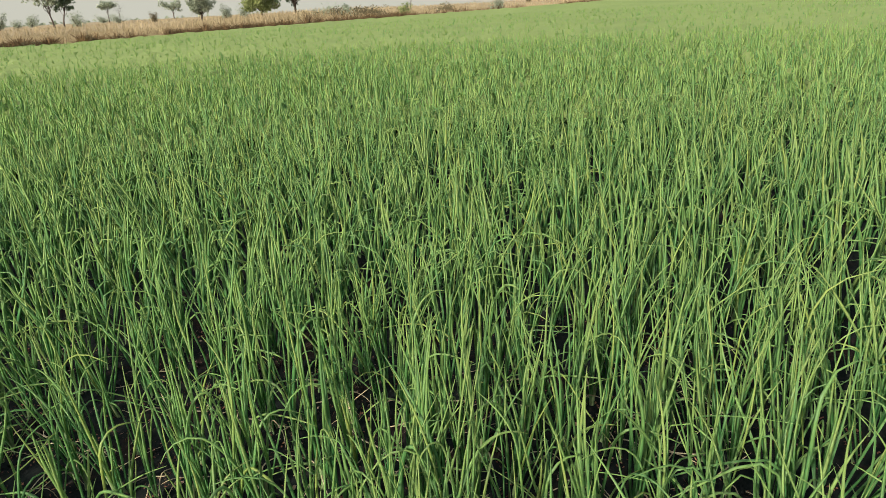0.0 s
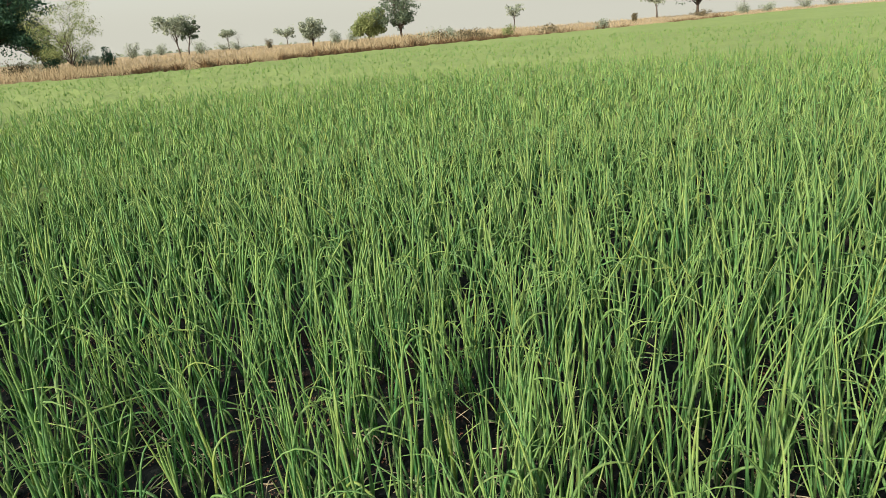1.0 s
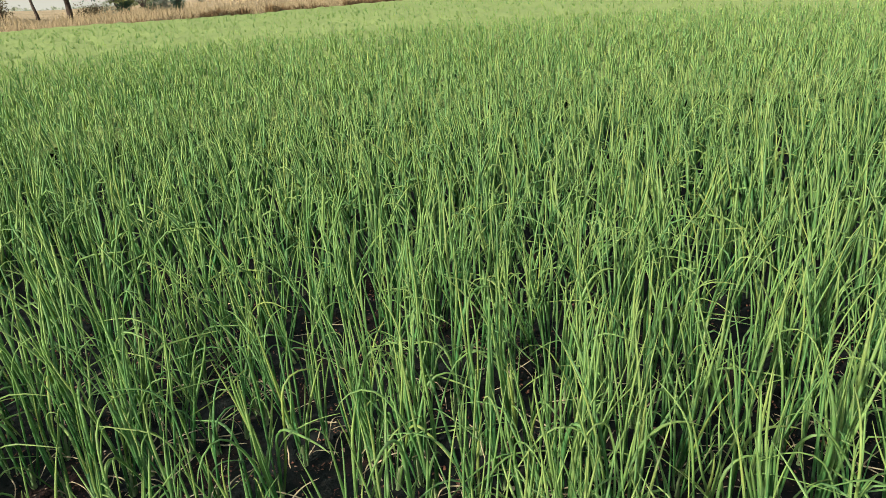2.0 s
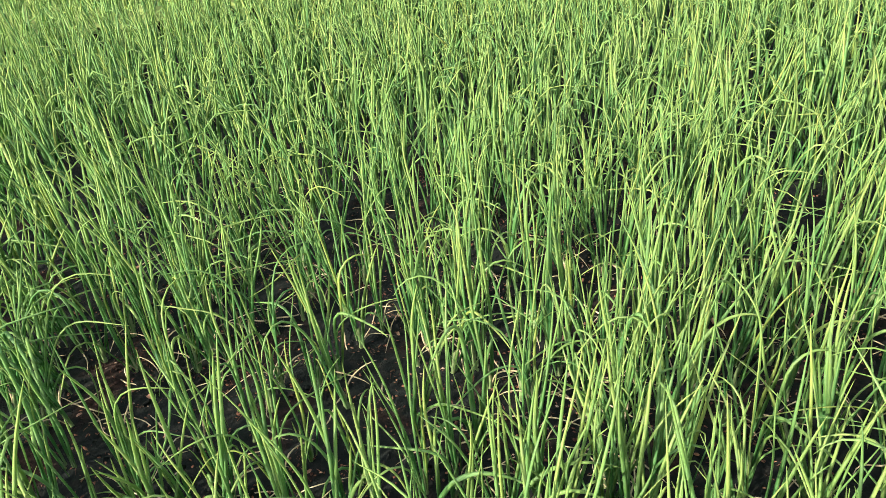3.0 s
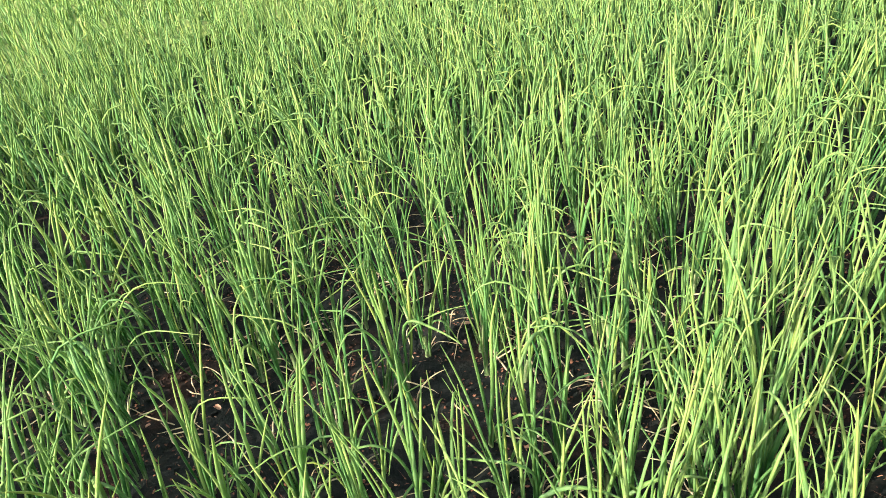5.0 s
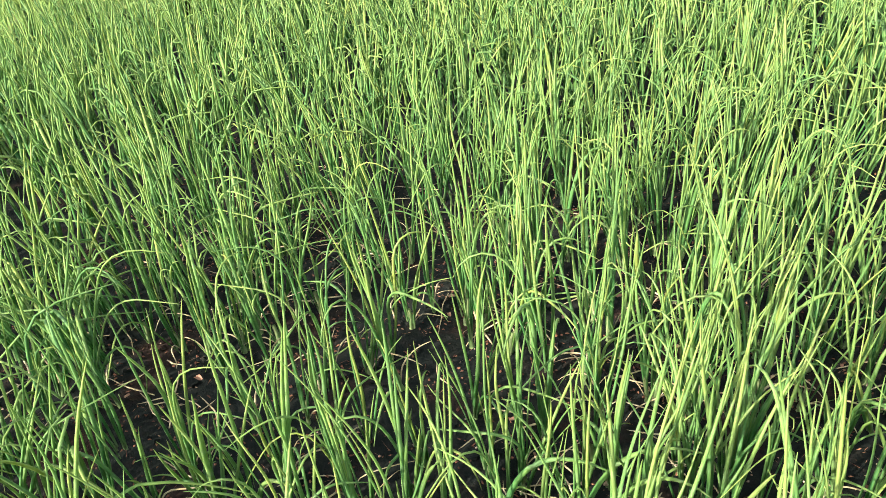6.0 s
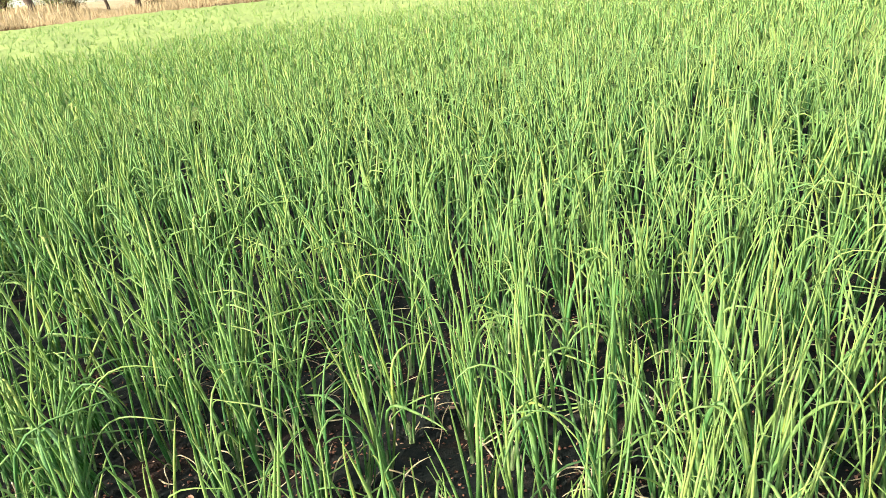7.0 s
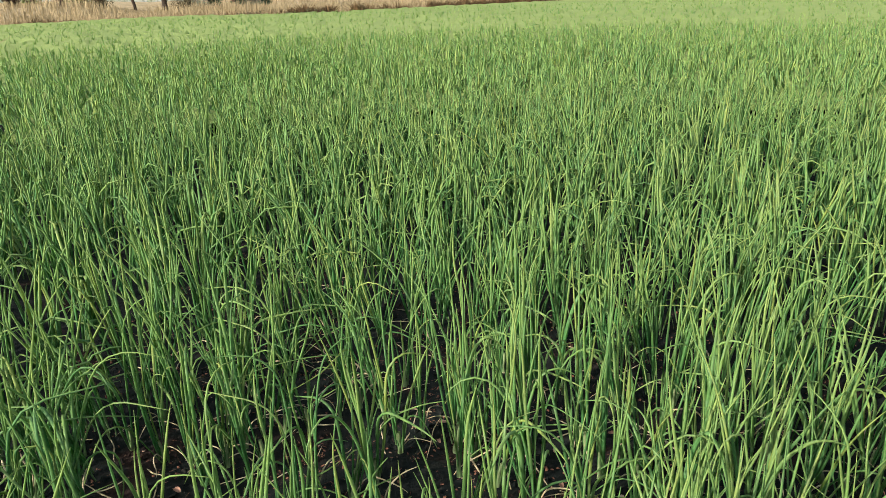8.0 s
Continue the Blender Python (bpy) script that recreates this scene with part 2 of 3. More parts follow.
def leaf_arrays(base, azimuth, tilt, bend, kink_at, kink, length, radius, rings, sides, rng):
    """Many tubular onion leaves at once: a line that leans, curves and may fold over, swept by a tapering ring."""
    n = len(base)
    s = np.linspace(0, 1, rings)[None, :]
    c = lambda a: np.asarray(a, float)[:, None]
    lean = c(tilt) + c(bend) * s**1.6 + c(kink) * smoothstep((s - c(kink_at)) / 0.34)
    lean = lean + s * c(rng.normal(0, 0.075, n)) * np.sin(c(rng.uniform(4, 9, n)) * s + c(rng.uniform(0, 6, n)))
    az = c(azimuth) + c(rng.normal(0, 0.45, n)) * s + 0.10 * np.sin(9 * s + c(rng.uniform(0, 6, n)))
    d = np.stack([np.sin(lean) * np.cos(az), np.sin(lean) * np.sin(az), np.cos(lean)], -1)
    step = d * (c(length) / (rings - 1))[..., None]
    line = base[:, None, :] + np.concatenate([np.zeros((n, 1, 3)), np.cumsum(step[:, 1:], 1)], 1)
    sway = c(rng.normal(0, 0.010, n)) * s * np.sin(c(rng.uniform(3, 8, n)) * s + c(rng.uniform(0, 6, n)))
    line = line + sway[..., None] * np.stack([-np.sin(c(azimuth)), np.cos(c(azimuth)), 0 * c(azimuth)], -1)
    r = c(radius) * np.minimum(1, 0.62 + 1.6 * s) * np.clip(1 - s**3.2, 0, 1) ** 0.7 + 0.0005
    u = np.stack([-np.sin(az), np.cos(az), 0 * az], -1)
    v = np.cross(d, u)
    a = np.arange(sides) * 2 * np.pi / sides
    ring = u[:, :, None, :] * np.cos(a)[None, None, :, None] + 0.8 * v[:, :, None, :] * np.sin(a)[None, None, :, None]
    verts = line[:, :, None, :] + ring * r[:, :, None, None]
    i, j, k = np.meshgrid(np.arange(n), np.arange(rings - 1), np.arange(sides), indexing="ij")
    at = lambda jj, kk: (i * rings + jj) * sides + kk % sides
    faces = np.stack([at(j, k), at(j, k + 1), at(j + 1, k + 1), at(j + 1, k)], -1).reshape(-1, 4)
    x0, x1, y0, y1 = k / sides, (k + 1) / sides, j / (rings - 1), (j + 1) / (rings - 1)
    uvs = np.stack([np.stack([x0, y0], -1), np.stack([x1, y0], -1), np.stack([x1, y1], -1), np.stack([x0, y1], -1)], -2)
    return verts.reshape(-1, 3), faces, uvs.reshape(-1, 2)


def leaf_draws(n, rng, bent=0.2):
    """Random habits for n leaves."""
    folded = rng.random(n) < bent
    return dict(
        tilt=np.abs(rng.normal(0.05, 0.10, n)) + 0.01,
        bend=rng.normal(0.13, 0.26, n) + 0.30 * folded,
        kink_at=rng.uniform(0.30, 0.72, n),
        kink=np.where(folded, rng.uniform(0.9, 2.4, n), 0.0),
        length=rng.uniform(0.38, 0.63, n) * np.where(rng.random(n) < 0.24, rng.uniform(0.4, 0.75, n), 1.0),
        radius=np.where(rng.random(n) < 0.25, 0.0017, 0.0027) + 0.0030 * rng.random(n) ** 1.2,
    )


def tube(points, radii, sides=7):
    """A tapering limb as (verts, quads)."""
    pts = [Vector(p) for p in points]
    verts, faces = [], []
    for q, (p, r) in enumerate(zip(pts, radii)):
        way = (pts[min(q + 1, len(pts) - 1)] - pts[max(q - 1, 0)]).normalized()
        u = way.orthogonal().normalized()
        v = way.cross(u)
        for s in range(sides):
            a = 2 * math.pi * s / sides
            verts.append(p + (u * math.cos(a) + v * math.sin(a)) * r)
    for q in range(len(pts) - 1):
        for s in range(sides):
            t = (s + 1) % sides
            faces.append((q * sides + s, q * sides + t, (q + 1) * sides + t, (q + 1) * sides + s))
    return verts, faces


def part(name, mesh, parent, label=""):
    ob = new(name, mesh)
    ob.parent = parent
    return tagged(ob, label)


# ---- ground: one sheet, fine underfoot and coarse towards the horizon ----
def build_ground():
    n = 231
    u = np.linspace(-1, 1, n)
    reach = np.sinh(u * 10.2) / np.sinh(10.2) * 2600
    gx, gy = np.meshgrid(reach - 0.7, reach + 1.6, indexing="ij")
    gz = np.zeros_like(gx)
    near = np.hypot(gx + 0.7, gy - 1.6)
    for i in range(n):
        for j in range(n):
            if near[i, j] < 9:
                p = Vector((gx[i, j], gy[i, j], 0))
                gz[i, j] = 0.030 * noise.fractal(p * 5.0, 1.0, 2.0, 4) + 0.012 * noise.noise(p * 38.0)
    gz -= 0.02
    gz += bank_rise(np.degrees(np.arctan2(gx, gy)), np.hypot(gx, gy))
    verts = np.stack([gx, gy, gz], -1).reshape(-1, 3)
    i, j = np.meshgrid(np.arange(n - 1), np.arange(n - 1), indexing="ij")
    faces = np.stack([i * n + j, (i + 1) * n + j, (i + 1) * n + j + 1, i * n + j + 1], -1).reshape(-1, 4)
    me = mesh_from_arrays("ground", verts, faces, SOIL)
    me.materials.append(STRAW)
    mid = verts[faces].mean(1)
    beyond = np.hypot(mid[:, 0], mid[:, 1]) > np.interp(np.degrees(np.arctan2(mid[:, 0], mid[:, 1])), EDGE_AZ, EDGE_R)
    me.polygons.foreach_set("material_index", beyond.astype(np.int32))
    ob = new("ground", me)
    tagged(ob, "dark brown cloddy soil, straw-coloured past the field's bank", "ground", kind="structure")


build_ground()

# ---- onion plants ----
rng = np.random.default_rng(7)


def bulb_mesh(rng):
    """Swollen neck: the top of the bulb just out of the soil, narrowing to the sheath."""
    zs = np.array([-0.02, 0.0, 0.010, 0.025, 0.045, 0.07, 0.10])
    rs = np.array([0.0085, 0.0095, 0.0085, 0.0068, 0.0058, 0.0052, 0.0046]) * rng.uniform(0.85, 1.25)
    a = np.arange(8) * np.pi / 4
    wob = rng.normal(0, 0.0015, (len(zs), 2))
    verts = np.stack([np.cos(a)[None] * rs[:, None] + wob[:, :1], np.sin(a)[None] * rs[:, None] + wob[:, 1:], np.repeat(zs[:, None], 8, 1)], -1).reshape(-1, 3)
    j, k = np.meshgrid(np.arange(len(zs) - 1), np.arange(8), indexing="ij")
    faces = np.stack([j * 8 + k, j * 8 + (k + 1) % 8, (j + 1) * 8 + (k + 1) % 8, (j + 1) * 8 + k], -1).reshape(-1, 4)
    return mesh_from_arrays("bulb", verts, faces, BULB)


def onion_plant(rng, bent, dry=False):
    """One plant: a neck and a fan of separate tubular leaves."""
    plant = new("onion_plant")
    part("bulb", bulb_mesh(rng), plant, "pale papery neck")
    n = int(rng.integers(4, 8))
    fan = rng.uniform(0, np.pi)
    draws = leaf_draws(n, rng, bent)
    az = fan + np.pi * (np.arange(n) % 2) + rng.normal(0, 0.45, n)
    spread = rng.uniform(0.002, 0.016, n)
    foot = np.stack([spread * np.cos(az), spread * np.sin(az), rng.uniform(0.0, 0.06, n)], -1)
    for q in range(n):
        one = {k: v[q : q + 1] for k, v in draws.items()}
        v, f, uv = leaf_arrays(foot[q : q + 1], az[q : q + 1], rings=18, sides=5, rng=rng, **one)
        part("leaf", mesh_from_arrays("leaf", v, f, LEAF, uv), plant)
    for _ in range(int(rng.integers(0, 3))):
        a = rng.uniform(0, 6.28)
        v, f, uv = leaf_arrays(np.array([[0.006 * np.cos(a), 0.006 * np.sin(a), 0.03]]), [a], [rng.uniform(0.3, 0.7)], [0.5], [0.2], [rng.uniform(0.7, 1.3)], [rng.uniform(0.10, 0.24)], [rng.uniform(0.0012, 0.0026)], 11, 5, rng)
        part("dry_leaf", mesh_from_arrays("dry_leaf", v, f, DRY_LEAF, uv), plant, "shrivelled straw-coloured leaf")
    return plant


KINDS = [onion_plant(rng, b) for b in (0.1, 0.15, 0.15, 0.2, 0.25, 0.3, 0.3, 0.3, 0.35, 0.35, 0.45, 0.5, 0.15, 0.2, 0.3, 0.1, 0.1, 0.2, 0.6, 0.7)]
LABELS = ["upright green onion plant with slim tubular leaves"] * 10 + ["green onion plant with several leaves bent over"] * 2 + ["upright green onion plant with slim tubular leaves"] * 6 + ["green onion plant with folded drooping leaves"] * 2
for plant, label in zip(KINDS, LABELS):
    tagged(plant, label, "onion plant", "onion plants in the field")


def soil_height(x, y):
    p = Vector((x, y, 0))
    return 0.030 * noise.fractal(p * 5.0, 1.0, 2.0, 4) - 0.02


SPACING = 0.118


def sown(x0, x1, y0, y1, spacing, rng):
    """Jittered planting grid."""
    xs, ys = np.meshgrid(np.arange(x0, x1, spacing), np.arange(y0, y1, spacing), indexing="ij")
    p = np.stack([xs.ravel(), ys.ravel()], -1)
    return p + rng.normal(0, spacing * 0.36, p.shape)


def in_stand(p):
    """The stretch of the plan whose plants are things of their own."""
    return (p[:, 1] > 0.7) & (p[:, 1] < 2.4) & (p[:, 0] > -1.0 - 0.55 * p[:, 1]) & (p[:, 0] < 0.1 + 0.35 * p[:, 1])


# plants and bare patches of soil whose places are known
KNOWN = np.array([(-1.47, 1.01), (-1.63, 0.88), (-1.47, 0.87), (-1.08, 1.10), (-1.02, 1.05), (-0.85, 1.07), (-0.69, 1.19), (-0.62, 1.10), (-0.94, 1.01), (-1.30, 0.90), (-0.60, 1.38), (-1.27, 1.38), (-1.05, 1.46), (-1.84, 1.16), (-2.16, 1.22), (-0.34, 1.20), (-0.23, 1.20), (-0.08, 1.26), (-0.47, 1.16), (0.09, 1.46), (-0.80, 1.40), (-1.39, 1.20), (-1.83, 1.44), (-1.80, 1.54), (-2.00, 1.47), (-1.99, 1.61), (-1.63, 1.39), (-0.19, 1.22), (-0.14, 1.19), (-0.24, 1.24), (-2.10, 1.17), (-1.91, 1.11)])
BARE = np.array([(-1.00, 1.11), (-0.68, 1.09), (-1.13, 1.32), (-1.52, 1.13), (-0.88, 1.61), (-2.08, 0.99), (-1.55, 0.92), (-2.52, 1.52), (-2.39, 1.73), (-1.42, 1.33), (-1.05, 1.68), (-1.35, 1.64), (-1.18, 1.38), (-1.72, 1.34), (-1.12, 1.95), (-0.86, 1.48), (-0.67, 1.48), (-1.03, 1.34), (-1.34, 1.06), (-2.17, 2.58), (-1.09, 2.16), (-0.38, 2.13), (-0.62, 3.22)])

field = sown(-7.5, 4.8, -4.3, 7.6, SPACING, rng)
far_from = lambda p, some, d: np.min(np.hypot(p[:, None, 0] - some[None, :, 0], p[:, None, 1] - some[None, :, 1]), 1) > d
field = field[(np.hypot(field[:, 0] + 0.1, field[:, 1] + 0.1) > 0.42) & far_from(field, KNOWN, 0.075) & far_from(field, BARE, 0.105)]
field = field[(np.hypot(field[:, 0], field[:, 1]) < 4.2) | ((np.hypot(field[:, 0], field[:, 1]) < 7.5) & (np.degrees(np.arctan2(field[:, 0], field[:, 1])) > -78) & (np.degrees(np.arctan2(field[:, 0], field[:, 1])) < 38))]
# thin stands here and there let the dark soil show
thick = np.array([noise.noise(Vector((x * 2.6, y * 2.6, 4.0))) for x, y in field])
reach = np.hypot(field[:, 0], field[:, 1])
field = field[(thick > np.interp(reach, [1.5, 3.0, 5.0], [-0.33, -0.38, -0.5])) | (rng.random(len(field)) < 0.15)]
# the stand is sparse on the left, close on the right
chance = np.interp(field[:, 0] + 0.35 * field[:, 1], [-1.0, 0.2], [0.82, 1.0])
field = field[(rng.random(len(field)) < chance) | (np.hypot(field[:, 0], field[:, 1]) > 4.2)]
inside = in_stand(field)
stand = np.concatenate([KNOWN, field[inside]])
for q, (x, y) in enumerate(stand):
    m = pose(x, y, soil_height(x, y) - 0.014, rng.normal(0, 5), rng.normal(-2, 5), rng.uniform(0, 360))
    kind = KINDS[int(rng.integers(len(KINDS)))]
    size = rng.uniform(0.86, 1.14)
    if q < len(KINDS):
        plant = KINDS[q]
        plant.matrix_basis = m
    else:
        plant = copy_thing(kind, m)
    plant.scale = (size, size, size)

# plants with one long leaf arched over its neighbours: foot, crest and tip of that leaf
ARCHED = [
    ((-0.32, 2.25), (-0.24, 2.31, 0.44), (-0.14, 2.37, 0.47)),
    ((-0.01, 2.57), (0.08, 2.53, 0.42), (0.20, 2.49, 0.30)),
    ((-0.41, 0.99), (-0.31, 1.02, 0.30), (-0.18, 1.05, 0.24)),
    ((-0.63, 1.04), (-0.52, 1.06, 0.25), (-0.37, 1.10, 0.20)),
    ((-0.46, 1.09), (-0.35, 1.13, 0.24), (-0.20, 1.18, 0.23)),
    ((-0.90, 1.68), (-0.85, 1.73, 0.43), (-0.78, 1.79, 0.38)),
    ((-0.27, 1.58), (-0.21, 1.56, 0.38), (-0.14, 1.52, 0.20)),
    ((-0.13, 1.32), (-0.06, 1.37, 0.30), (0.02, 1.44, 0.30)),
    ((-0.13, 1.47), (-0.03, 1.54, 0.38), (0.10, 1.62, 0.37)),
    ((-1.21, 0.93), (-1.15, 0.94, 0.13), (-1.08, 0.95, 0.09)),
    ((-0.78, 0.90), (-0.74, 0.93, 0.27), (-0.70, 0.97, 0.30)),
    ((-0.71, 2.14), (-0.64, 2.22, 0.42), (-0.55, 2.32, 0.37)),
]


def arched_plant(foot, crest, tip, rng):
    base = np.array((*foot, soil_height(*foot) - 0.010))
    crest, tip = np.array(crest) - base, np.array(tip) - base
    knee = (crest - 0.36 * tip) / 0.48
    s = np.linspace(0, 1, 18)[:, None]
    line = 2 * s * (1 - s) * knee + s * s * tip
    wide = rng.uniform(0.0055, 0.0072)
    r = [float(wide * min(1, 0.6 + 1.6 * q) * max(0.0, 1 - q**2.4) ** 0.75 + 0.0004) for q in s[:, 0]]
    v, f = tube([Vector(p) for p in line], r, 7)
    corner = []
    for j in range(17):
        for k in range(7):
            corner += [(k / 7, j / 17), ((k + 1) / 7, j / 17), ((k + 1) / 7, (j + 1) / 17), (k / 7, (j + 1) / 17)]
    plant = new("onion_plant")
    plant.matrix_basis = Matrix.Translation(base)
    part("bulb", bulb_mesh(rng), plant, "pale papery neck")
    part("leaf", mesh_from_arrays("leaf", np.array([tuple(p) for p in v]), np.array(f), LEAF, corner), plant, "long leaf arched over to one side")
    n = 3
    draws, az = leaf_draws(n, rng, 0.2), rng.uniform(0, 6.28, n)
    up = np.stack([0.004 * np.cos(az), 0.004 * np.sin(az), rng.uniform(0.015, 0.07, n)], -1)
    for q in range(n):
        one = {k: a[q : q + 1] for k, a in draws.items()}
        lv, lf, luv = leaf_arrays(up[q : q + 1], az[q : q + 1], rings=18, sides=5, rng=rng, **one)
        part("leaf", mesh_from_arrays("leaf", lv, lf, LEAF, luv), plant)
    tagged(plant, "green onion plant with one long arched leaf", "onion plant", "onion plants in the field")


for foot, crest, tip in ARCHED:
    arched_plant(foot, crest, tip, rng)


def onion_stuff(name, plants, per_plant, rings, sides, rng, fat=1.0, label="", sunk=0.0):
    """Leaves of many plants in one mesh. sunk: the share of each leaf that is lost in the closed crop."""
    n = len(plants) * per_plant
    base = np.repeat(plants, per_plant, 0)
    d = leaf_draws(n, rng, 0.32)
    d["radius"] = (0.0028 + 0.0030 * rng.random(n)) * fat
    tall = np.repeat(np.clip(rng.normal(1.0, 0.11, len(plants)), 0.7, 1.22), per_plant)
    d["length"] = rng.uniform(0.42, 0.60, n) * np.where(rng.random(n) < 0.15, 0.7, 1.0) * tall
    az = rng.uniform(0, 2 * np.pi, n)
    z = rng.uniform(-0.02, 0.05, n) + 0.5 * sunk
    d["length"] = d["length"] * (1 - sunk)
    foot = np.stack([base[:, 0] + 0.012 * np.cos(az), base[:, 1] + 0.012 * np.sin(az), z], -1)
    # the leaves of one plant lean together
    common = np.repeat(rng.normal(0, 0.12, (len(plants), 2)), per_plant, 0)
    way = common + (d["tilt"][:, None] * np.stack([np.cos(az), np.sin(az)], -1))
    az, d["tilt"] = np.arctan2(way[:, 1], way[:, 0]), np.hypot(way[:, 0], way[:, 1])
    v, f, uv = leaf_arrays(foot, az, rings=rings, sides=sides, rng=rng, **d)
    # brightens far leaves: their colour starts nearer the pale, light-filled tip
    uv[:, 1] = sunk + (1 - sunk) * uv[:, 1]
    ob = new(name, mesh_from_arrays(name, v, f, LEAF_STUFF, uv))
    tagged(ob, label, "onion crop", kind="stuff")


def wedge(p, near, far):
    r = np.hypot(p[:, 0], p[:, 1])
    a = np.degrees(np.arctan2(p[:, 0], p[:, 1]))
    return (r >= near) & (r < far) & (a > -78) & (a < 38)


deep = np.hypot(field[:, 0], field[:, 1]) > 3.2
behind = (np.hypot(field[:, 0], field[:, 1]) >= 2.3) & ~wedge(field, 0, 99)
onion_stuff("onion_rows", field[behind], 3, 4, 3, rng, 1.5, label="dense green onion leaves in dark soil")
onion_stuff("onion_rows", field[~inside & deep & ~behind], 3, 9, 3, rng, 1.8, label="dense upright green onion leaves in dark soil")
onion_stuff("onion_rows", field[~inside & ~deep & ~behind], 5, 11, 4, rng, 1.05, label="dense upright green onion leaves in dark soil")
band = sown(-18, 13, -2, 18, 0.165, rng)
band = band[wedge(band, 7.5, 17)]
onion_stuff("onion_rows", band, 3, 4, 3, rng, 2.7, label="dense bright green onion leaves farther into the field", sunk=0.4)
band = sown(-36, 26, -2, 38, 0.36, rng)
band = band[wedge(band, 17, 34.3)]
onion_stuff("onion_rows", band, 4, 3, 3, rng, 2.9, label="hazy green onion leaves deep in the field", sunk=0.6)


# ---- beyond the near plants: canopy sheet, bank, scrub and trees ----
def polar(azimuth, distance):
    """A place by its bearing from the middle of the field's near side (degrees to the right of ahead) and distance."""
    a = radians(azimuth)
    return distance * math.sin(a), distance * math.cos(a)


def edge_r(az):
    return np.interp(az, EDGE_AZ, EDGE_R)


def build_far_canopy():
    """Past the leaves that can be told apart the crop closes to one rough green surface."""
    azs = np.arange(-54.5, 46, 0.35)
    rr = np.linspace(0, 1, 110) ** 1.7
    A, R = np.meshgrid(azs, rr, indexing="ij")
    near = 7.8
    r = near + (edge_r(A) - near) * R
    x, y = r * np.sin(np.radians(A)), r * np.cos(np.radians(A))
    g = np.random.default_rng(3)
    z = 0.14 + 0.30 * np.clip((r - near) / 10, 0, 1) ** 0.8 + g.normal(0, 0.018, r.shape)
    z[:, -1] = 0.0
    n, m = r.shape
    i, j = np.meshgrid(np.arange(n - 1), np.arange(m - 1), indexing="ij")
    faces = np.stack([i * m + j, (i + 1) * m + j, (i + 1) * m + j + 1, i * m + j + 1], -1).reshape(-1, 4)
    ob = new("onion_canopy", mesh_from_arrays("onion_canopy", np.stack([x, y, z], -1).reshape(-1, 3), faces, CANOPY))
    tagged(ob, "closed bright green onion crop reaching the bank", "onion crop", kind="stuff")


def blades(name, places, heights, widths, mat, label, category, rng, lean=0.25):
    """Thin grass blades, each a bent strip of two quads' worth of triangles."""
    n = len(places)
    az = rng.uniform(0, 2 * np.pi, n)
    side = np.stack([np.cos(az), np.sin(az), 0 * az], -1) * widths[:, None] * 0.5
    la = rng.uniform(0, 2 * np.pi, n)
    tip = np.stack([np.cos(la), np.sin(la), 0 * la], -1) * (np.abs(rng.normal(0, lean, n)) * heights)[:, None]
    up = np.zeros((n, 3))
    up[:, 2] = heights
    base = np.asarray(places)
    verts = np.stack([base - side, base + side, base + side * 0.7 + up * 0.6 + tip * 0.35, base - side * 0.7 + up * 0.6 + tip * 0.35, base + up + tip], 1)
    i = np.arange(n)[:, None] * 5
    tris = np.concatenate([i + np.array([[0, 1, 2]]), i + np.array([[0, 2, 3]]), i + np.array([[3, 2, 4]])], 0)
    ob = new(name, mesh_from_arrays(name, verts.reshape(-1, 3), tris, mat, smooth=False))
    return tagged(ob, label, category, kind="stuff")


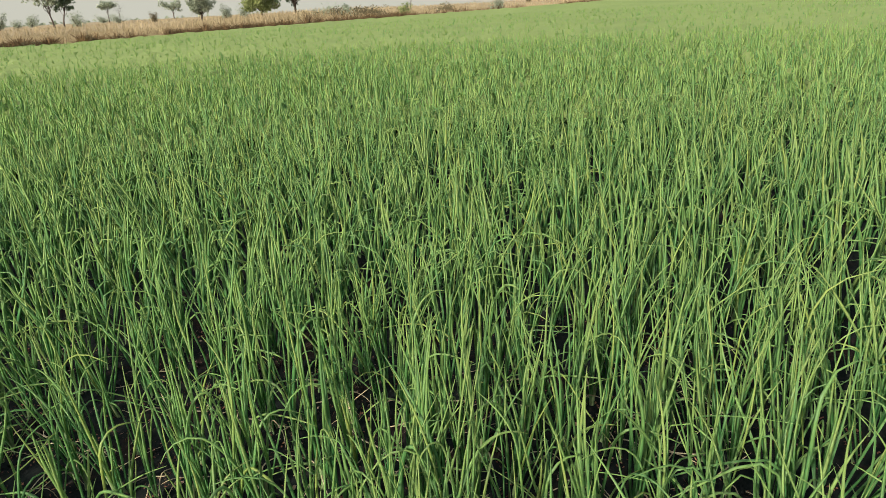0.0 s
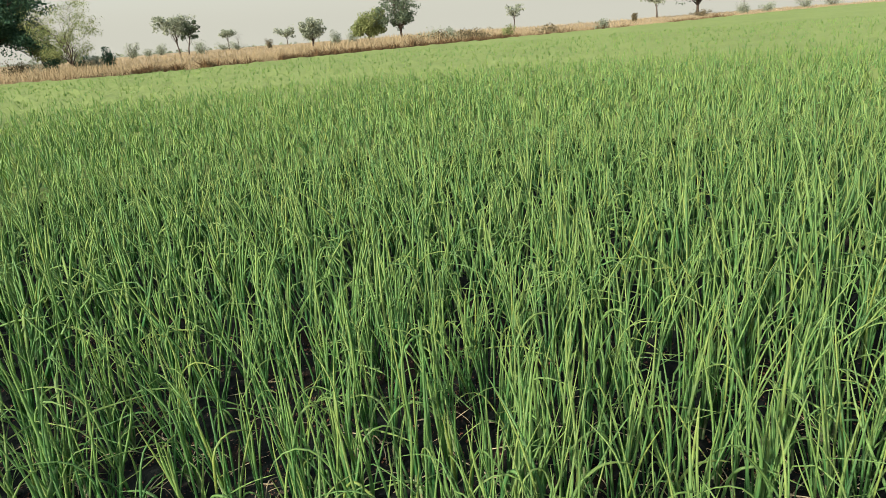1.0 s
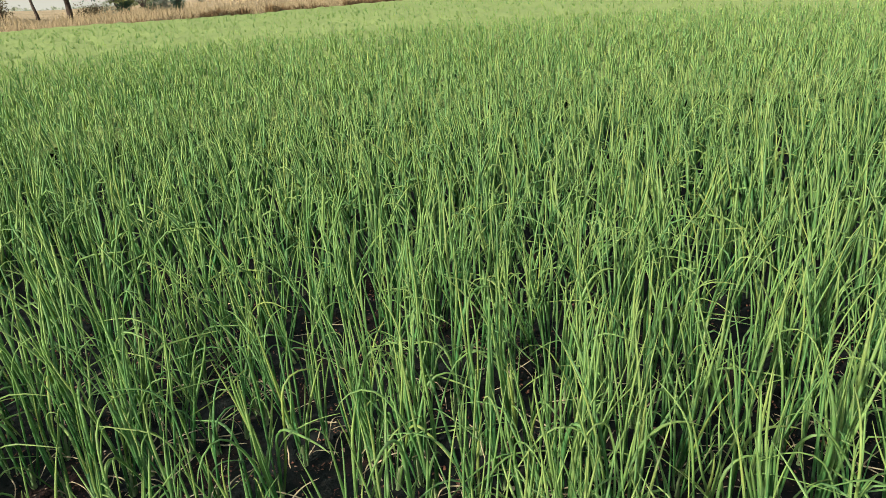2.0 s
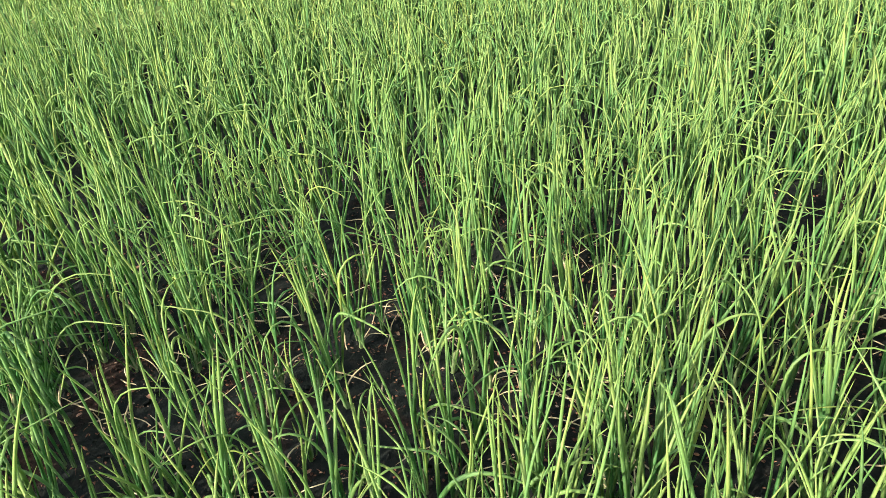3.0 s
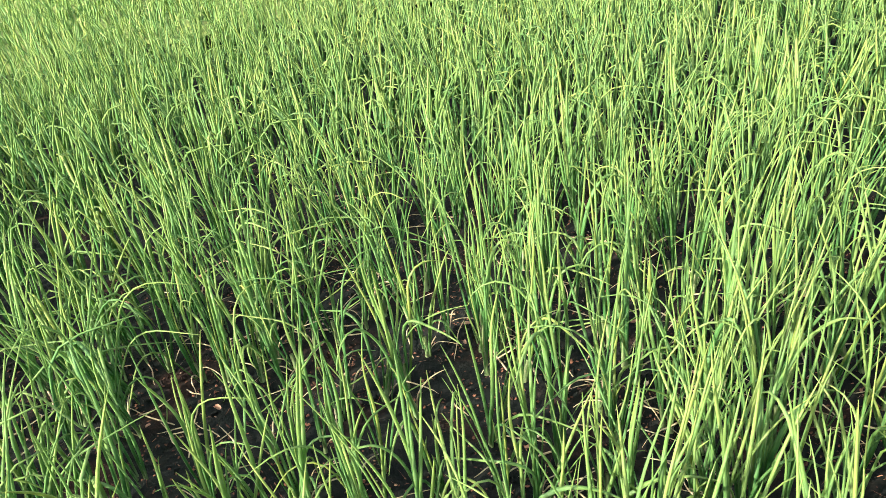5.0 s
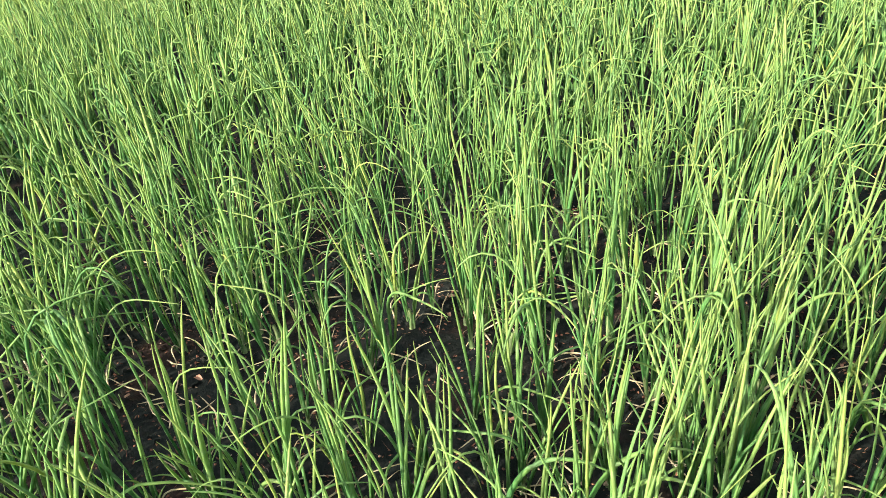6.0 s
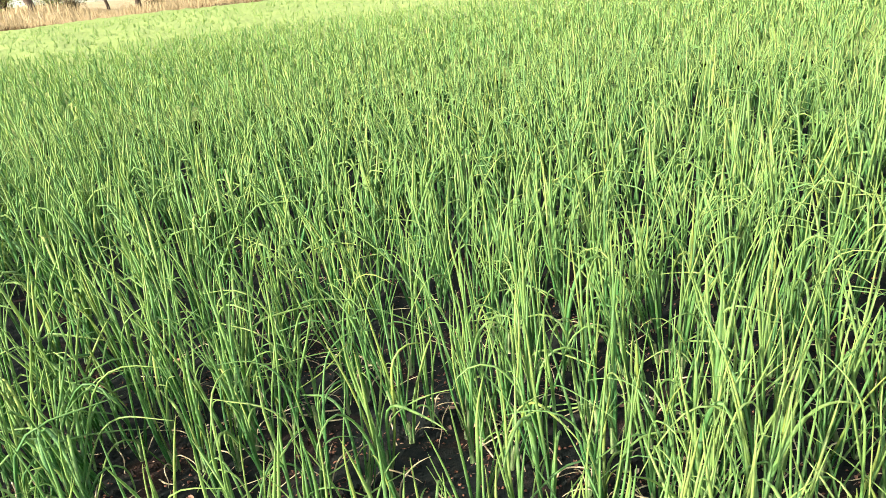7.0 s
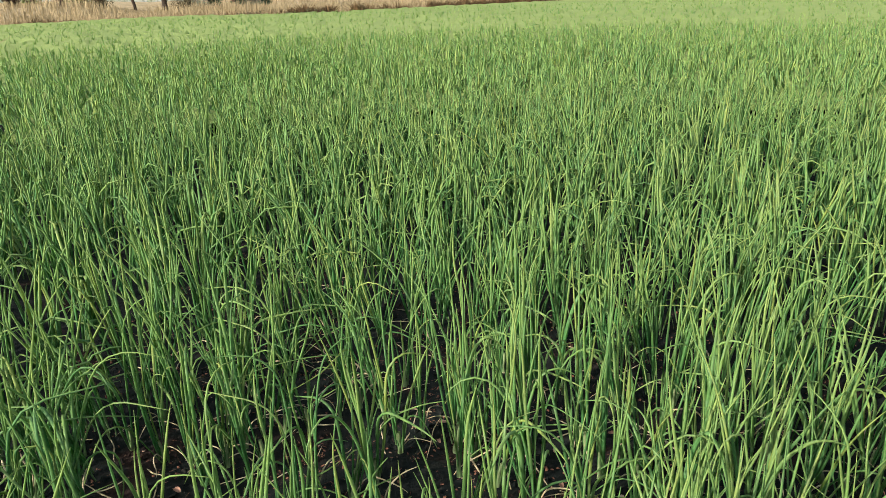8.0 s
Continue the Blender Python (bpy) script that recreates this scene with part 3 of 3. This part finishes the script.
def dry_bank():
    g = np.random.default_rng(11)
    # tawny grass belt behind the crop
    n = 54000
    az = g.uniform(-62, 30, n)
    out = np.where(g.random(n) < 0.65, g.gamma(1.6, 3.0, n), g.uniform(5, 90, n))
    r = edge_r(az) + 0.9 + out
    p = np.stack([r * np.sin(np.radians(az)), r * np.cos(np.radians(az)), bank_rise(az, r) - 0.05], -1)
    patch = np.array([noise.noise(Vector((a[0] * 0.12, a[1] * 0.12, 0))) for a in p])
    belt = np.interp(az, [-48, -43, -38, -33, -28, -22, -16, -11, -7, -4, 0, 5, 12], [0.6, 0.7, 1.05, 0.95, 0.8, 0.9, 1.0, 1.1, 0.85, 0.65, 0.55, 0.5, 0.45])
    h = belt * (1 + 0.45 * patch) * g.uniform(0.45, 1.05, n) * np.clip(0.55 + out / 5, 0.55, 1.0) * np.clip(1.25 - out / 40, 0.6, 1.0)
    blades("dry_grass", p, np.clip(h, 0.10, 1.6), g.uniform(0.03, 0.08, n), DRY_GRASS, "tall straw-coloured dry grass along the bank", "dry grass", g)
    # rusty weeds overhang the crop's edge in stretches
    spots = []
    for left, right, each in ((-52, -48, 900), (-38.5, -34.0, 90), (-33.5, -30.3, 1500), (-28.9, -27.7, 1500), (-27.5, -24.5, 260), (-23, -14.5, 1100), (-14.5, -9.5, 600), (-9.5, -4.5, 1000), (-4, 4, 160), (6.5, 11, 350)):
        spots.append(g.uniform(left, right, int(each * (right - left))))
    az = np.concatenate(spots)
    lump = np.array([noise.noise(Vector((a * 2.3, 3.0, 0))) for a in az])
    az, lump = az[lump > -0.25], lump[lump > -0.25]
    r = edge_r(az) + g.normal(0.6, 0.3, len(az))
    p = np.stack([r * np.sin(np.radians(az)), r * np.cos(np.radians(az)), bank_rise(az, r) - 0.05], -1)
    blades("rusty_weeds", p, (0.62 + 0.45 * lump) * g.uniform(0.4, 1.15, len(az)) * np.where(az < -45, 0.75, 1.0), g.uniform(0.03, 0.07, len(az)), RUST_GRASS, "rust-brown withered weeds at the crop's edge", "weeds", g, 0.5)
    # weedy bund that runs back along the left side of the crop
    n = 9000
    t = g.uniform(0, 1, n) ** 0.8
    r = 17 + 50 * t
    az = -54.0 - np.abs(g.normal(0, 2.0, n))
    p = np.stack([r * np.sin(np.radians(az)), r * np.cos(np.radians(az)), bank_rise(az, r) - 0.03], -1)
    blades("dry_grass", p, g.uniform(0.25, 0.7, n), g.uniform(0.015, 0.05, n), DRY_GRASS, "pale dry weeds on the bund beside the crop", "dry grass", g, 0.4)


def wander(start, way, length, steps, rnd, droop=0.0):
    pts, p, d = [Vector(start)], Vector(start), Vector(way).normalized()
    for _ in range(steps):
        d = (d + Vector((rnd.gauss(0, 0.16), rnd.gauss(0, 0.16), rnd.gauss(0.05 - droop, 0.1)))).normalized()
        p = p + d * (length / steps)
        pts.append(p.copy())
    return pts


def merge(chunks):
    verts, faces = [], []
    for v, f in chunks:
        k = len(verts)
        verts += [tuple(p) for p in v]
        faces += [tuple(q + k for q in one) for one in f]
    return np.array(verts), np.array(faces)


def leaf_cloud(centres, sizes, count, leaf, g, flat=0.75):
    """Small leaf sprays, as bent diamonds, gathered round twig ends."""
    pick = g.integers(len(centres), size=count)
    d = g.normal(0, 1, (count, 3))
    d /= np.linalg.norm(d, axis=1)[:, None]
    d[:, 2] *= flat
    p = np.asarray(centres)[pick] + d * (np.asarray(sizes)[pick] * g.uniform(0.25, 1.0, count) ** 0.5)[:, None]
    a, b = g.normal(0, 1, (count, 3)), g.normal(0, 1, (count, 3))
    a /= np.linalg.norm(a, axis=1)[:, None]
    b -= a * (a * b).sum(1)[:, None]
    b /= np.linalg.norm(b, axis=1)[:, None]
    s = (leaf * g.uniform(0.5, 1.4, count))[:, None]
    verts = np.stack([p - a * s, p - b * s * 0.55, p + a * s, p + b * s * 0.55], 1).reshape(-1, 3)
    return verts, np.arange(count * 4).reshape(-1, 4)


def tree(name, label, azimuth, distance, height, width, trunk, clear, mat, leaves, leaf, seed, lean=(0.0, 0.0), limbs=9, bare=False, category="tree", shift=0.0, rise=(0.12, 1.0), clump=(0.12, 0.23), fork=None):
    """Trunk, forking limbs and a crown of leaf sprays round the twig ends. clear: height at which the crown starts."""
    rnd, g = random.Random(seed), np.random.default_rng(seed)
    x, y = polar(azimuth, distance)
    top = new(name)
    top.matrix_basis = pose(x, y, float(bank_rise(azimuth, distance)) - 0.05)
    fork = fork or max(clear * 0.9, height * 0.2)
    stem = [Vector((0, 0, 0))]
    for q in range(1, 5):
        f = q / 4
        stem.append(Vector((lean[0] * f * f + rnd.gauss(0, 0.02) * height * 0.2, lean[1] * f * f, fork * f)))
    wood = [tube(stem, [trunk * (1.25 - 0.55 * q / 4) for q in range(5)], 9)]
    ends = []
    for q in range(limbs):
        a = 2 * math.pi * (q + rnd.random() * 0.6) / limbs
        up = rnd.uniform(*rise)
        reach = width * 0.5 * math.sqrt(max(0.05, 1 - (up - 0.45) ** 2)) * rnd.uniform(0.45, 1.0)
        goal = Vector((math.cos(a) * reach + shift, math.sin(a) * reach, clear + (height - clear) * up))
        start = stem[-1] if rnd.random() < 0.6 else stem[-2]
        way = goal - start
        pts = [start]
        for s in range(1, 6):
            f = s / 5
            pts.append(start + way * f + Vector((rnd.gauss(0, 0.05), rnd.gauss(0, 0.05), 0.16 * math.sin(math.pi * f))) * way.length)
        r0 = trunk * (rnd.uniform(0.2, 0.36) if bare else rnd.uniform(0.28, 0.45))
        wood.append(tube(pts, [r0 * (1 - 0.8 * s / 5) for s in range(6)], 6))
        ends += [pts[3], pts[4]] if not bare else []
        for twig in range(5 if not bare else 8):
            at = pts[rnd.randint(2, 5)]
            way2 = Vector((math.cos(a) + rnd.gauss(0, 0.7), math.sin(a) + rnd.gauss(0, 0.7), rnd.gauss(0.5, 0.5)))
            tw = wander(at, way2, way.length * rnd.uniform(0.22, 0.48), 4, rnd)
            wood.append(tube(tw, [r0 * 0.32 * (1 - 0.75 * s / 4) for s in range(5)], 5))
            ends += [tw[-1], tw[-2]] if twig % 2 else [tw[-1]]
            if bare:
                for _ in range(3):
                    fine = wander(tw[rnd.randint(1, 4)], way2 + Vector((rnd.gauss(0, 0.6), rnd.gauss(0, 0.6), 0.3)), way.length * 0.2, 3, rnd)
                    wood.append(tube(fine, [r0 * 0.12, r0 * 0.1, r0 * 0.08, r0 * 0.05], 4))
    v, f = merge(wood)
    part("trunk", mesh_from_arrays("trunk", v, f, BARK), top)
    if leaves:
        ends = [(e.x, e.y, min(e.z, height * 1.05)) for e in ends]
        sizes = g.uniform(*clump, len(ends)) * width
        v, f = leaf_cloud(ends, sizes, int(leaves * 2.1), leaf, g)
        v = v[np.repeat(v.reshape(-1, 4, 3)[:, :, 2].min(1) > clear * 0.6, 4)]
        f = np.arange(len(v)).reshape(-1, 4)
        part("crown", mesh_from_arrays("crown", v, f, mat, smooth=False), top, "small leaves in loose clumps")
    return tagged(top, label, category)


def shrub(name, label, azimuth, distance, height, width, mat, leaves, leaf, seed, category="shrub"):
    """Low many-stemmed scrub."""
    rnd, g = random.Random(seed), np.random.default_rng(seed)
    x, y = polar(azimuth, distance)
    top = new(name)
    top.matrix_basis = pose(x, y, float(bank_rise(azimuth, distance)) - 0.05)
    wood, ends, sizes = [], [], []
    for q in range(10):
        a = rnd.uniform(0, 2 * math.pi)
        reach = width * 0.5 * rnd.uniform(0.1, 0.85)
        goal = Vector((math.cos(a) * reach, math.sin(a) * reach, height * rnd.uniform(0.35, 0.85)))
        pts = [goal * (s / 3) + Vector((rnd.gauss(0, 0.03), rnd.gauss(0, 0.03), 0)) * height for s in range(4)]
        pts[0] = Vector((pts[0].x * 0.3, pts[0].y * 0.3, 0))
        wood.append(tube(pts, [0.03 * height, 0.022 * height, 0.014 * height, 0.006 * height], 5))
        ends += [tuple(pts[-1]), tuple(pts[-2]), tuple(pts[1])]
        sizes += [0.26 * min(width, height * 1.6) * rnd.uniform(0.6, 1.2), 0.27 * min(width, height * 1.6), 0.26 * min(width, height * 1.6)]
    v, f = merge(wood)
    part("stem", mesh_from_arrays("stem", v, f, BARK), top)
    v, f = leaf_cloud(ends, sizes, leaves, leaf, g)
    v[:, 2] = np.clip(v[:, 2], 0.0, None)
    part("crown", mesh_from_arrays("crown", v, f, mat, smooth=False), top)
    return tagged(top, label, category)


build_far_canopy()
dry_bank()

tree("tree", "big dark green tree with a leaning trunk on the bank", -42.15, 64, 11.0, 7.8, 0.2, 1.6, CROWN_DARK, 19000, 0.105, 21, lean=(-0.05, 0), limbs=34, clump=(0.07, 0.16), fork=2.7, rise=(-0.06, 1.0), shift=0.5)
# crown stretched right: its paler leaves stand for the dark tree's sunlit left side
tree("tree", "olive green spreading tree beside the dark tree", -44.1, 68, 10.5, 9.6, 0.12, 3.0, CROWN_LIGHT, 17000, 0.11, 22, lean=(-0.9, 0), limbs=28, shift=-2.4, clump=(0.08, 0.17))
tree("bare_tree", "leafless grey tree leaning over dry grass", -48.85, 58, 9.0, 7.4, 0.24, 1.9, BARK, 0, 0.2, 23, lean=(-0.75, 0), limbs=13, bare=True, shift=-1.5)
tree("tree", "thin-leaved pale tree with fine visible branches", -37.4, 58, 4.6, 3.3, 0.09, 0.7, CROWN_LIGHT, 3600, 0.05, 24, limbs=17, bare=True, clump=(0.10, 0.2))
tree("tree", "low olive tree beside the dark tree", -39.0, 66, 3.6, 2.6, 0.08, 0.5, CROWN_LIGHT, 2400, 0.09, 25, limbs=11, clump=(0.10, 0.18))
tree("tree", "pale umbrella-shaped tree on the plain", -30.12, 122, 5.35, 4.3, 0.11, 3.6, CROWN_HAZED, 1700, 0.15, 26, lean=(-0.35, 0), limbs=13, shift=-0.35, rise=(0.45, 1.0), clump=(0.10, 0.2), fork=1.9)
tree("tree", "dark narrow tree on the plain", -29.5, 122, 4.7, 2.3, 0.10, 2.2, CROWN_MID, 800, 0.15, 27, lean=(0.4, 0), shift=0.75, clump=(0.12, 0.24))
tree("tree", "small slim tree far out on the plain", -26.62, 140, 3.5, 2.2, 0.07, 2.0, CROWN_HAZED, 500, 0.15, 28, rise=(0.2, 0.9))
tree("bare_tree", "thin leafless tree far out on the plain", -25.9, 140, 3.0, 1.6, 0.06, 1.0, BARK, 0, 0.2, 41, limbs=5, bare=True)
tree("tree", "faint thin tree far out on the plain", -22.3, 150, 3.3, 3.5, 0.09, 1.1, CROWN_HAZED, 420, 0.17, 29, limbs=7, rise=(0.3, 1.0))
tree("tree", "rounded tree with a dense crown", -20.4, 100, 3.35, 2.2, 0.12, 0.6, CROWN_HAZED, 2600, 0.12, 30, limbs=14, clump=(0.16, 0.26))
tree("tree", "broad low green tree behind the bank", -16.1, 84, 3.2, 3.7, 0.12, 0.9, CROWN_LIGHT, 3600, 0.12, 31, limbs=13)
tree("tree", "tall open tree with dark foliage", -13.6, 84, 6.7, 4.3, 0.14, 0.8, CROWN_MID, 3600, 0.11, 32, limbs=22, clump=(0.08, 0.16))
tree("tree", "small lone tree standing on the bank", -4.9, 84, 2.75, 1.5, 0.05, 1.7, CROWN_HAZED, 330, 0.10, 33, lean=(0.15, 0), shift=0.1)
tree("tree", "thin grey-green tree beside the crop", 5.7, 104, 4.6, 3.6, 0.10, 1.9, CROWN_HAZED, 1300, 0.14, 34, lean=(-0.15, 0), shift=-0.5, limbs=11, clump=(0.10, 0.2))
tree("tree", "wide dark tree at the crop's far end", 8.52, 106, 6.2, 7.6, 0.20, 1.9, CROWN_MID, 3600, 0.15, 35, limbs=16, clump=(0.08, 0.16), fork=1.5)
tree("tree", "slender far tree at the crop's end", 11.6, 104, 2.8, 1.9, 0.06, 1.9, CROWN_HAZED, 260, 0.12, 36, rise=(0.4, 0.9))

BUSHES_BY_THE_TREES = [
    (-51.6, 66, 4.6, 5.0, CROWN_DULL, "tall dull brown scrub beyond the bare tree"),
    (-50.3, 74, 4.4, 5.5, CROWN_LIGHT, "olive scrub behind dry grass"),
    (-46.4, 60, 1.7, 2.0, CROWN_DULL, "dark brown bush in dry grass"),
    (-47.6, 72, 1.9, 4.0, CROWN_LIGHT, "pale olive thicket behind the bare tree"),
    (-41.0, 66, 1.4, 2.2, CROWN_DULL, "brown scrub under the trees"),
    (-39.6, 72, 1.5, 3.0, CROWN_HAZED, "pale grey-green bush under the trees"),
    (-38.6, 62, 1.9, 1.5, CROWN_DARK, "dark green bush on the bank"),
    (-36.9, 62, 1.5, 1.4, CROWN_DARK, "dark green bush on the bank"),
    (-35.9, 66, 1.5, 1.6, CROWN_HAZED, "grey-green bush on the bank"),
    (-35.0, 74, 2.2, 1.8, CROWN_DARK, "blue-green bush beyond the bank"),
    (-33.4, 130, 2.7, 2.6, CROWN_HAZED, "rounded grey-green far bush"),
    (-32.3, 150, 1.5, 2.4, CROWN_HAZED, "low grey-green far bush"),
    (-31.45, 150, 2.2, 2.8, CROWN_HAZED, "low grey-green far bush"),
    (-28.7, 118, 2.3, 2.8, CROWN_HAZED, "blue-grey bush beside the far trees"),
    (-27.0, 150, 1.6, 5.0, CROWN_HAZED, "low grey scrub on the plain"),
    (-26.0, 135, 1.5, 4.0, CROWN_HAZED, "low grey scrub on the plain"),
    (-36.3, 36.4, 0.6, 1.4, CROWN_DULL, "rusty dry weed clump on the bank"),
    (-33.6, 35.7, 0.6, 1.5, CROWN_DULL, "dark low scrub at the crop's edge"),
    (-31.9, 35.4, 0.6, 1.9, CROWN_DULL, "dark low scrub at the crop's edge"),
    (-28.1, 35.6, 0.72, 0.9, CROWN_DULL, "dark brown low bush at the crop's edge"),
]
BUSHES_ON_THE_BANK = [
    (-23.65, 120, 1.5, 1.6, CROWN_DULL, "small square brown bush"),
    (-18.65, 105, 2.1, 2.3, CROWN_HAZED, "grey-green bush behind the bank"),
    (-17.4, 98, 1.6, 1.9, CROWN_HAZED, "grey-green bush behind the bank"),
    (-12.3, 45.5, 1.15, 2.2, CROWN_DULL, "tan bush on the bank"),
    (-11.2, 47.5, 1.35, 1.8, CROWN_HAZED, "grey-green bush on the bank"),
    (-9.7, 46.5, 1.5, 1.0, CROWN_HAZED, "rounded grey bush on the bank"),
    (-10.5, 45.0, 1.2, 1.5, CROWN_DULL, "tan bush on the bank"),
    (-8.6, 45.5, 1.15, 1.5, CROWN_DULL, "dark brown bush on the bank"),
    (-7.5, 45.5, 1.05, 1.6, CROWN_DULL, "dark brown bush on the bank"),
    (-5.5, 47.5, 1.15, 1.2, CROWN_LIGHT, "pale green bush under the lone tree"),
    (-6.3, 45.0, 0.65, 2.0, CROWN_DULL, "dark brown bush on the bank"),
    (-2.2, 49.0, 1.0, 1.9, CROWN_DULL, "brown bush at the crop's edge"),
    (1.7, 51.0, 1.1, 1.1, CROWN_HAZED, "grey-green bush at the crop's edge"),
    (4.08, 90, 1.05, 0.95, CROWN_DULL, "small dark bush at the crop's edge"),
    (8.9, 92, 0.8, 3.6, CROWN_DULL, "brown scrub under the wide tree"),
    (11.6, 92, 1.2, 2.6, CROWN_HAZED, "grey-green bush at the crop's end"),
    (13.2, 95, 1.15, 2.6, CROWN_HAZED, "wide grey-green bush at the crop's end"),
    (15.6, 100, 1.2, 3.2, CROWN_HAZED, "low grey bush at the crop's end"),
    (17.2, 104, 1.7, 3.0, CROWN_HAZED, "grey bush at the crop's end"),
]
for q, (az, dist, high, wide, mat, label) in enumerate(BUSHES_BY_THE_TREES + BUSHES_ON_THE_BANK):
    shrub("bush", label, az, dist, high, wide, mat, 1500, 0.017 * max(high, 1.2) + 0.034, 60 + q)

# far wooded skyline
g = np.random.default_rng(5)
n = 9000
az = g.uniform(-75, 45, n)
r = g.uniform(190, 250, n)
hump = np.array([0.5 + noise.noise(Vector((a * 0.7, 1.7, 0))) for a in az])
h = np.clip(hump, 0.05, 1.2) * g.uniform(0, 3.6, n)
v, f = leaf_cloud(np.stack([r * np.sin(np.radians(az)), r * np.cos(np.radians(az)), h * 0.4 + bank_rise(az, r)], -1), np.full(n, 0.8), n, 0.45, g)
tagged(new("far_woods", mesh_from_arrays("far_woods", v, f, CROWN_HAZED, smooth=False)), "faint grey-green line of far woods", "woods", kind="stuff")


# ---- litter on the soil between the near plants ----
def soil_litter():
    g = np.random.default_rng(17)
    n = 24000
    x, y = g.uniform(-2.8, 1.3, n), g.uniform(0.5, 3.2, n)
    patch = np.array([noise.noise(Vector((a * 4.0, b * 4.0, 2.0))) for a, b in zip(x, y)])
    keep = patch > g.uniform(-0.6, 0.55, n)
    x, y = x[keep], y[keep]
    n = len(x)
    z = np.array([soil_height(a, b) for a, b in zip(x, y)]) + g.uniform(0.0, 0.010, n)
    a = g.uniform(0, 2 * np.pi, n)
    fibre = g.random(n) < 0.3
    long = np.where(fibre, g.uniform(0.006, 0.022, n), g.uniform(0.003, 0.009, n))
    wide = np.where(fibre, 0.0008, g.uniform(0.0015, 0.006, n))
    u = np.stack([np.cos(a), np.sin(a), g.normal(0, 0.35, n)], -1) * long[:, None]
    w = np.stack([-np.sin(a), np.cos(a), g.normal(0, 0.35, n)], -1) * wide[:, None]
    c = np.stack([x, y, z], -1)
    t = np.array([0, 0, 1.0]) * (wide * 0.9)[:, None]
    k = lambda: g.uniform(0.4, 1.0, (n, 1))
    verts = np.stack([c - u, c - w * k() - u * 0.4, c - w * k() + u * 0.5, c + u * k(), c + w * k() + u * 0.2, c + w * k() - u * 0.5, c + t], 1).reshape(-1, 3)
    i = np.arange(n)[:, None] * 7
    tris = np.concatenate([i + np.array([[p, (p + 1) % 6, 6]]) for p in range(6)], 0)
    tagged(new("soil_litter", mesh_from_arrays("soil_litter", verts, tris, LITTER, smooth=False)), "reddish brown crumbs and dry scraps on dark soil", "litter", kind="stuff")


def dry_stalks():
    """Withered leaves and straws lying on the soil."""
    g = np.random.default_rng(29)
    n = 130
    x, y = g.uniform(-2.4, 1.0, n), g.uniform(0.6, 2.8, n)
    z = np.array([soil_height(a, b) for a, b in zip(x, y)]) + 0.012
    az = g.uniform(0, 2 * np.pi, n)
    v, f, uv = leaf_arrays(np.stack([x, y, z], -1), az, np.full(n, 1.50), g.normal(0.0, 0.10, n), np.full(n, 0.5), np.zeros(n), g.uniform(0.08, 0.26, n), g.uniform(0.0012, 0.0030, n), 9, 5, g)
    tagged(new("dry_stalks", mesh_from_arrays("dry_stalks", v, f, DRY_LEAF, uv)), "withered straw-coloured leaves lying on the soil", "dry leaves", kind="stuff")


def soil_clods():
    """Crumbled lumps of earth between the near plants."""
    g = np.random.default_rng(41)
    n = 4000
    x, y = g.uniform(-2.7, 1.1, n), g.uniform(0.6, 2.8, n)
    size = 0.003 + 0.012 * g.random(n) ** 3
    z = np.array([soil_height(a, b) for a, b in zip(x, y)]) + size * 0.3
    corner = np.array([(1, 0, 0), (-1, 0, 0), (0, 1, 0), (0, -1, 0), (0, 0, 1), (0, 0, -1)], float)
    verts = np.stack([x, y, z], -1)[:, None, :] + corner[None] * size[:, None, None] * g.uniform(0.6, 1.25, (n, 6, 1)) + g.normal(0, 1, (n, 6, 3)) * size[:, None, None] * 0.22
    i = np.arange(n)[:, None] * 6
    tris = np.concatenate([i + np.array([t]) for t in ((0, 2, 4), (2, 1, 4), (1, 3, 4), (3, 0, 4), (2, 0, 5), (1, 2, 5), (3, 1, 5), (0, 3, 5))], 0)
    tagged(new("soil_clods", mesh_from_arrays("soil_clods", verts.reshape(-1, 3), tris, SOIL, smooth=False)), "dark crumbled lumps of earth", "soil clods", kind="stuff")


def papery_scraps():
    """Curled onion skins, pale pink and straw, lying on the soil."""
    g = np.random.default_rng(31)
    verts, faces = [], []
    for _ in range(45):
        x, y = g.uniform(-2.5, 0.6), g.uniform(0.75, 2.4)
        z, size, turn, curl = soil_height(x, y) + 0.012, g.uniform(0.006, 0.016), g.uniform(0, 6.28), g.uniform(0.3, 0.9)
        k = len(verts)
        for i in range(4):
            for j in range(4):
                u, v = (i / 3 - 0.5) * 2, (j / 3 - 0.5) * 2
                v *= (1 - 0.45 * u * u) * g.uniform(0.85, 1.1)
                px, py = u * size, v * size * 0.6
                verts.append((x + px * math.cos(turn) - py * math.sin(turn), y + px * math.sin(turn) + py * math.cos(turn), z + size * curl * (v * v + 0.4 * u * u) + g.normal(0, 0.0008)))
        faces += [(k + i * 4 + j, k + i * 4 + 4 + j, k + i * 4 + 5 + j, k + i * 4 + 1 + j) for i in range(3) for j in range(3)]
    tagged(new("papery_scraps", mesh_from_arrays("papery_scraps", np.array(verts), np.array(faces), SKIN)), "curled pale pink papery onion skins on the soil", "onion skins", kind="stuff")


soil_litter()
dry_stalks()
soil_clods()
papery_scraps()
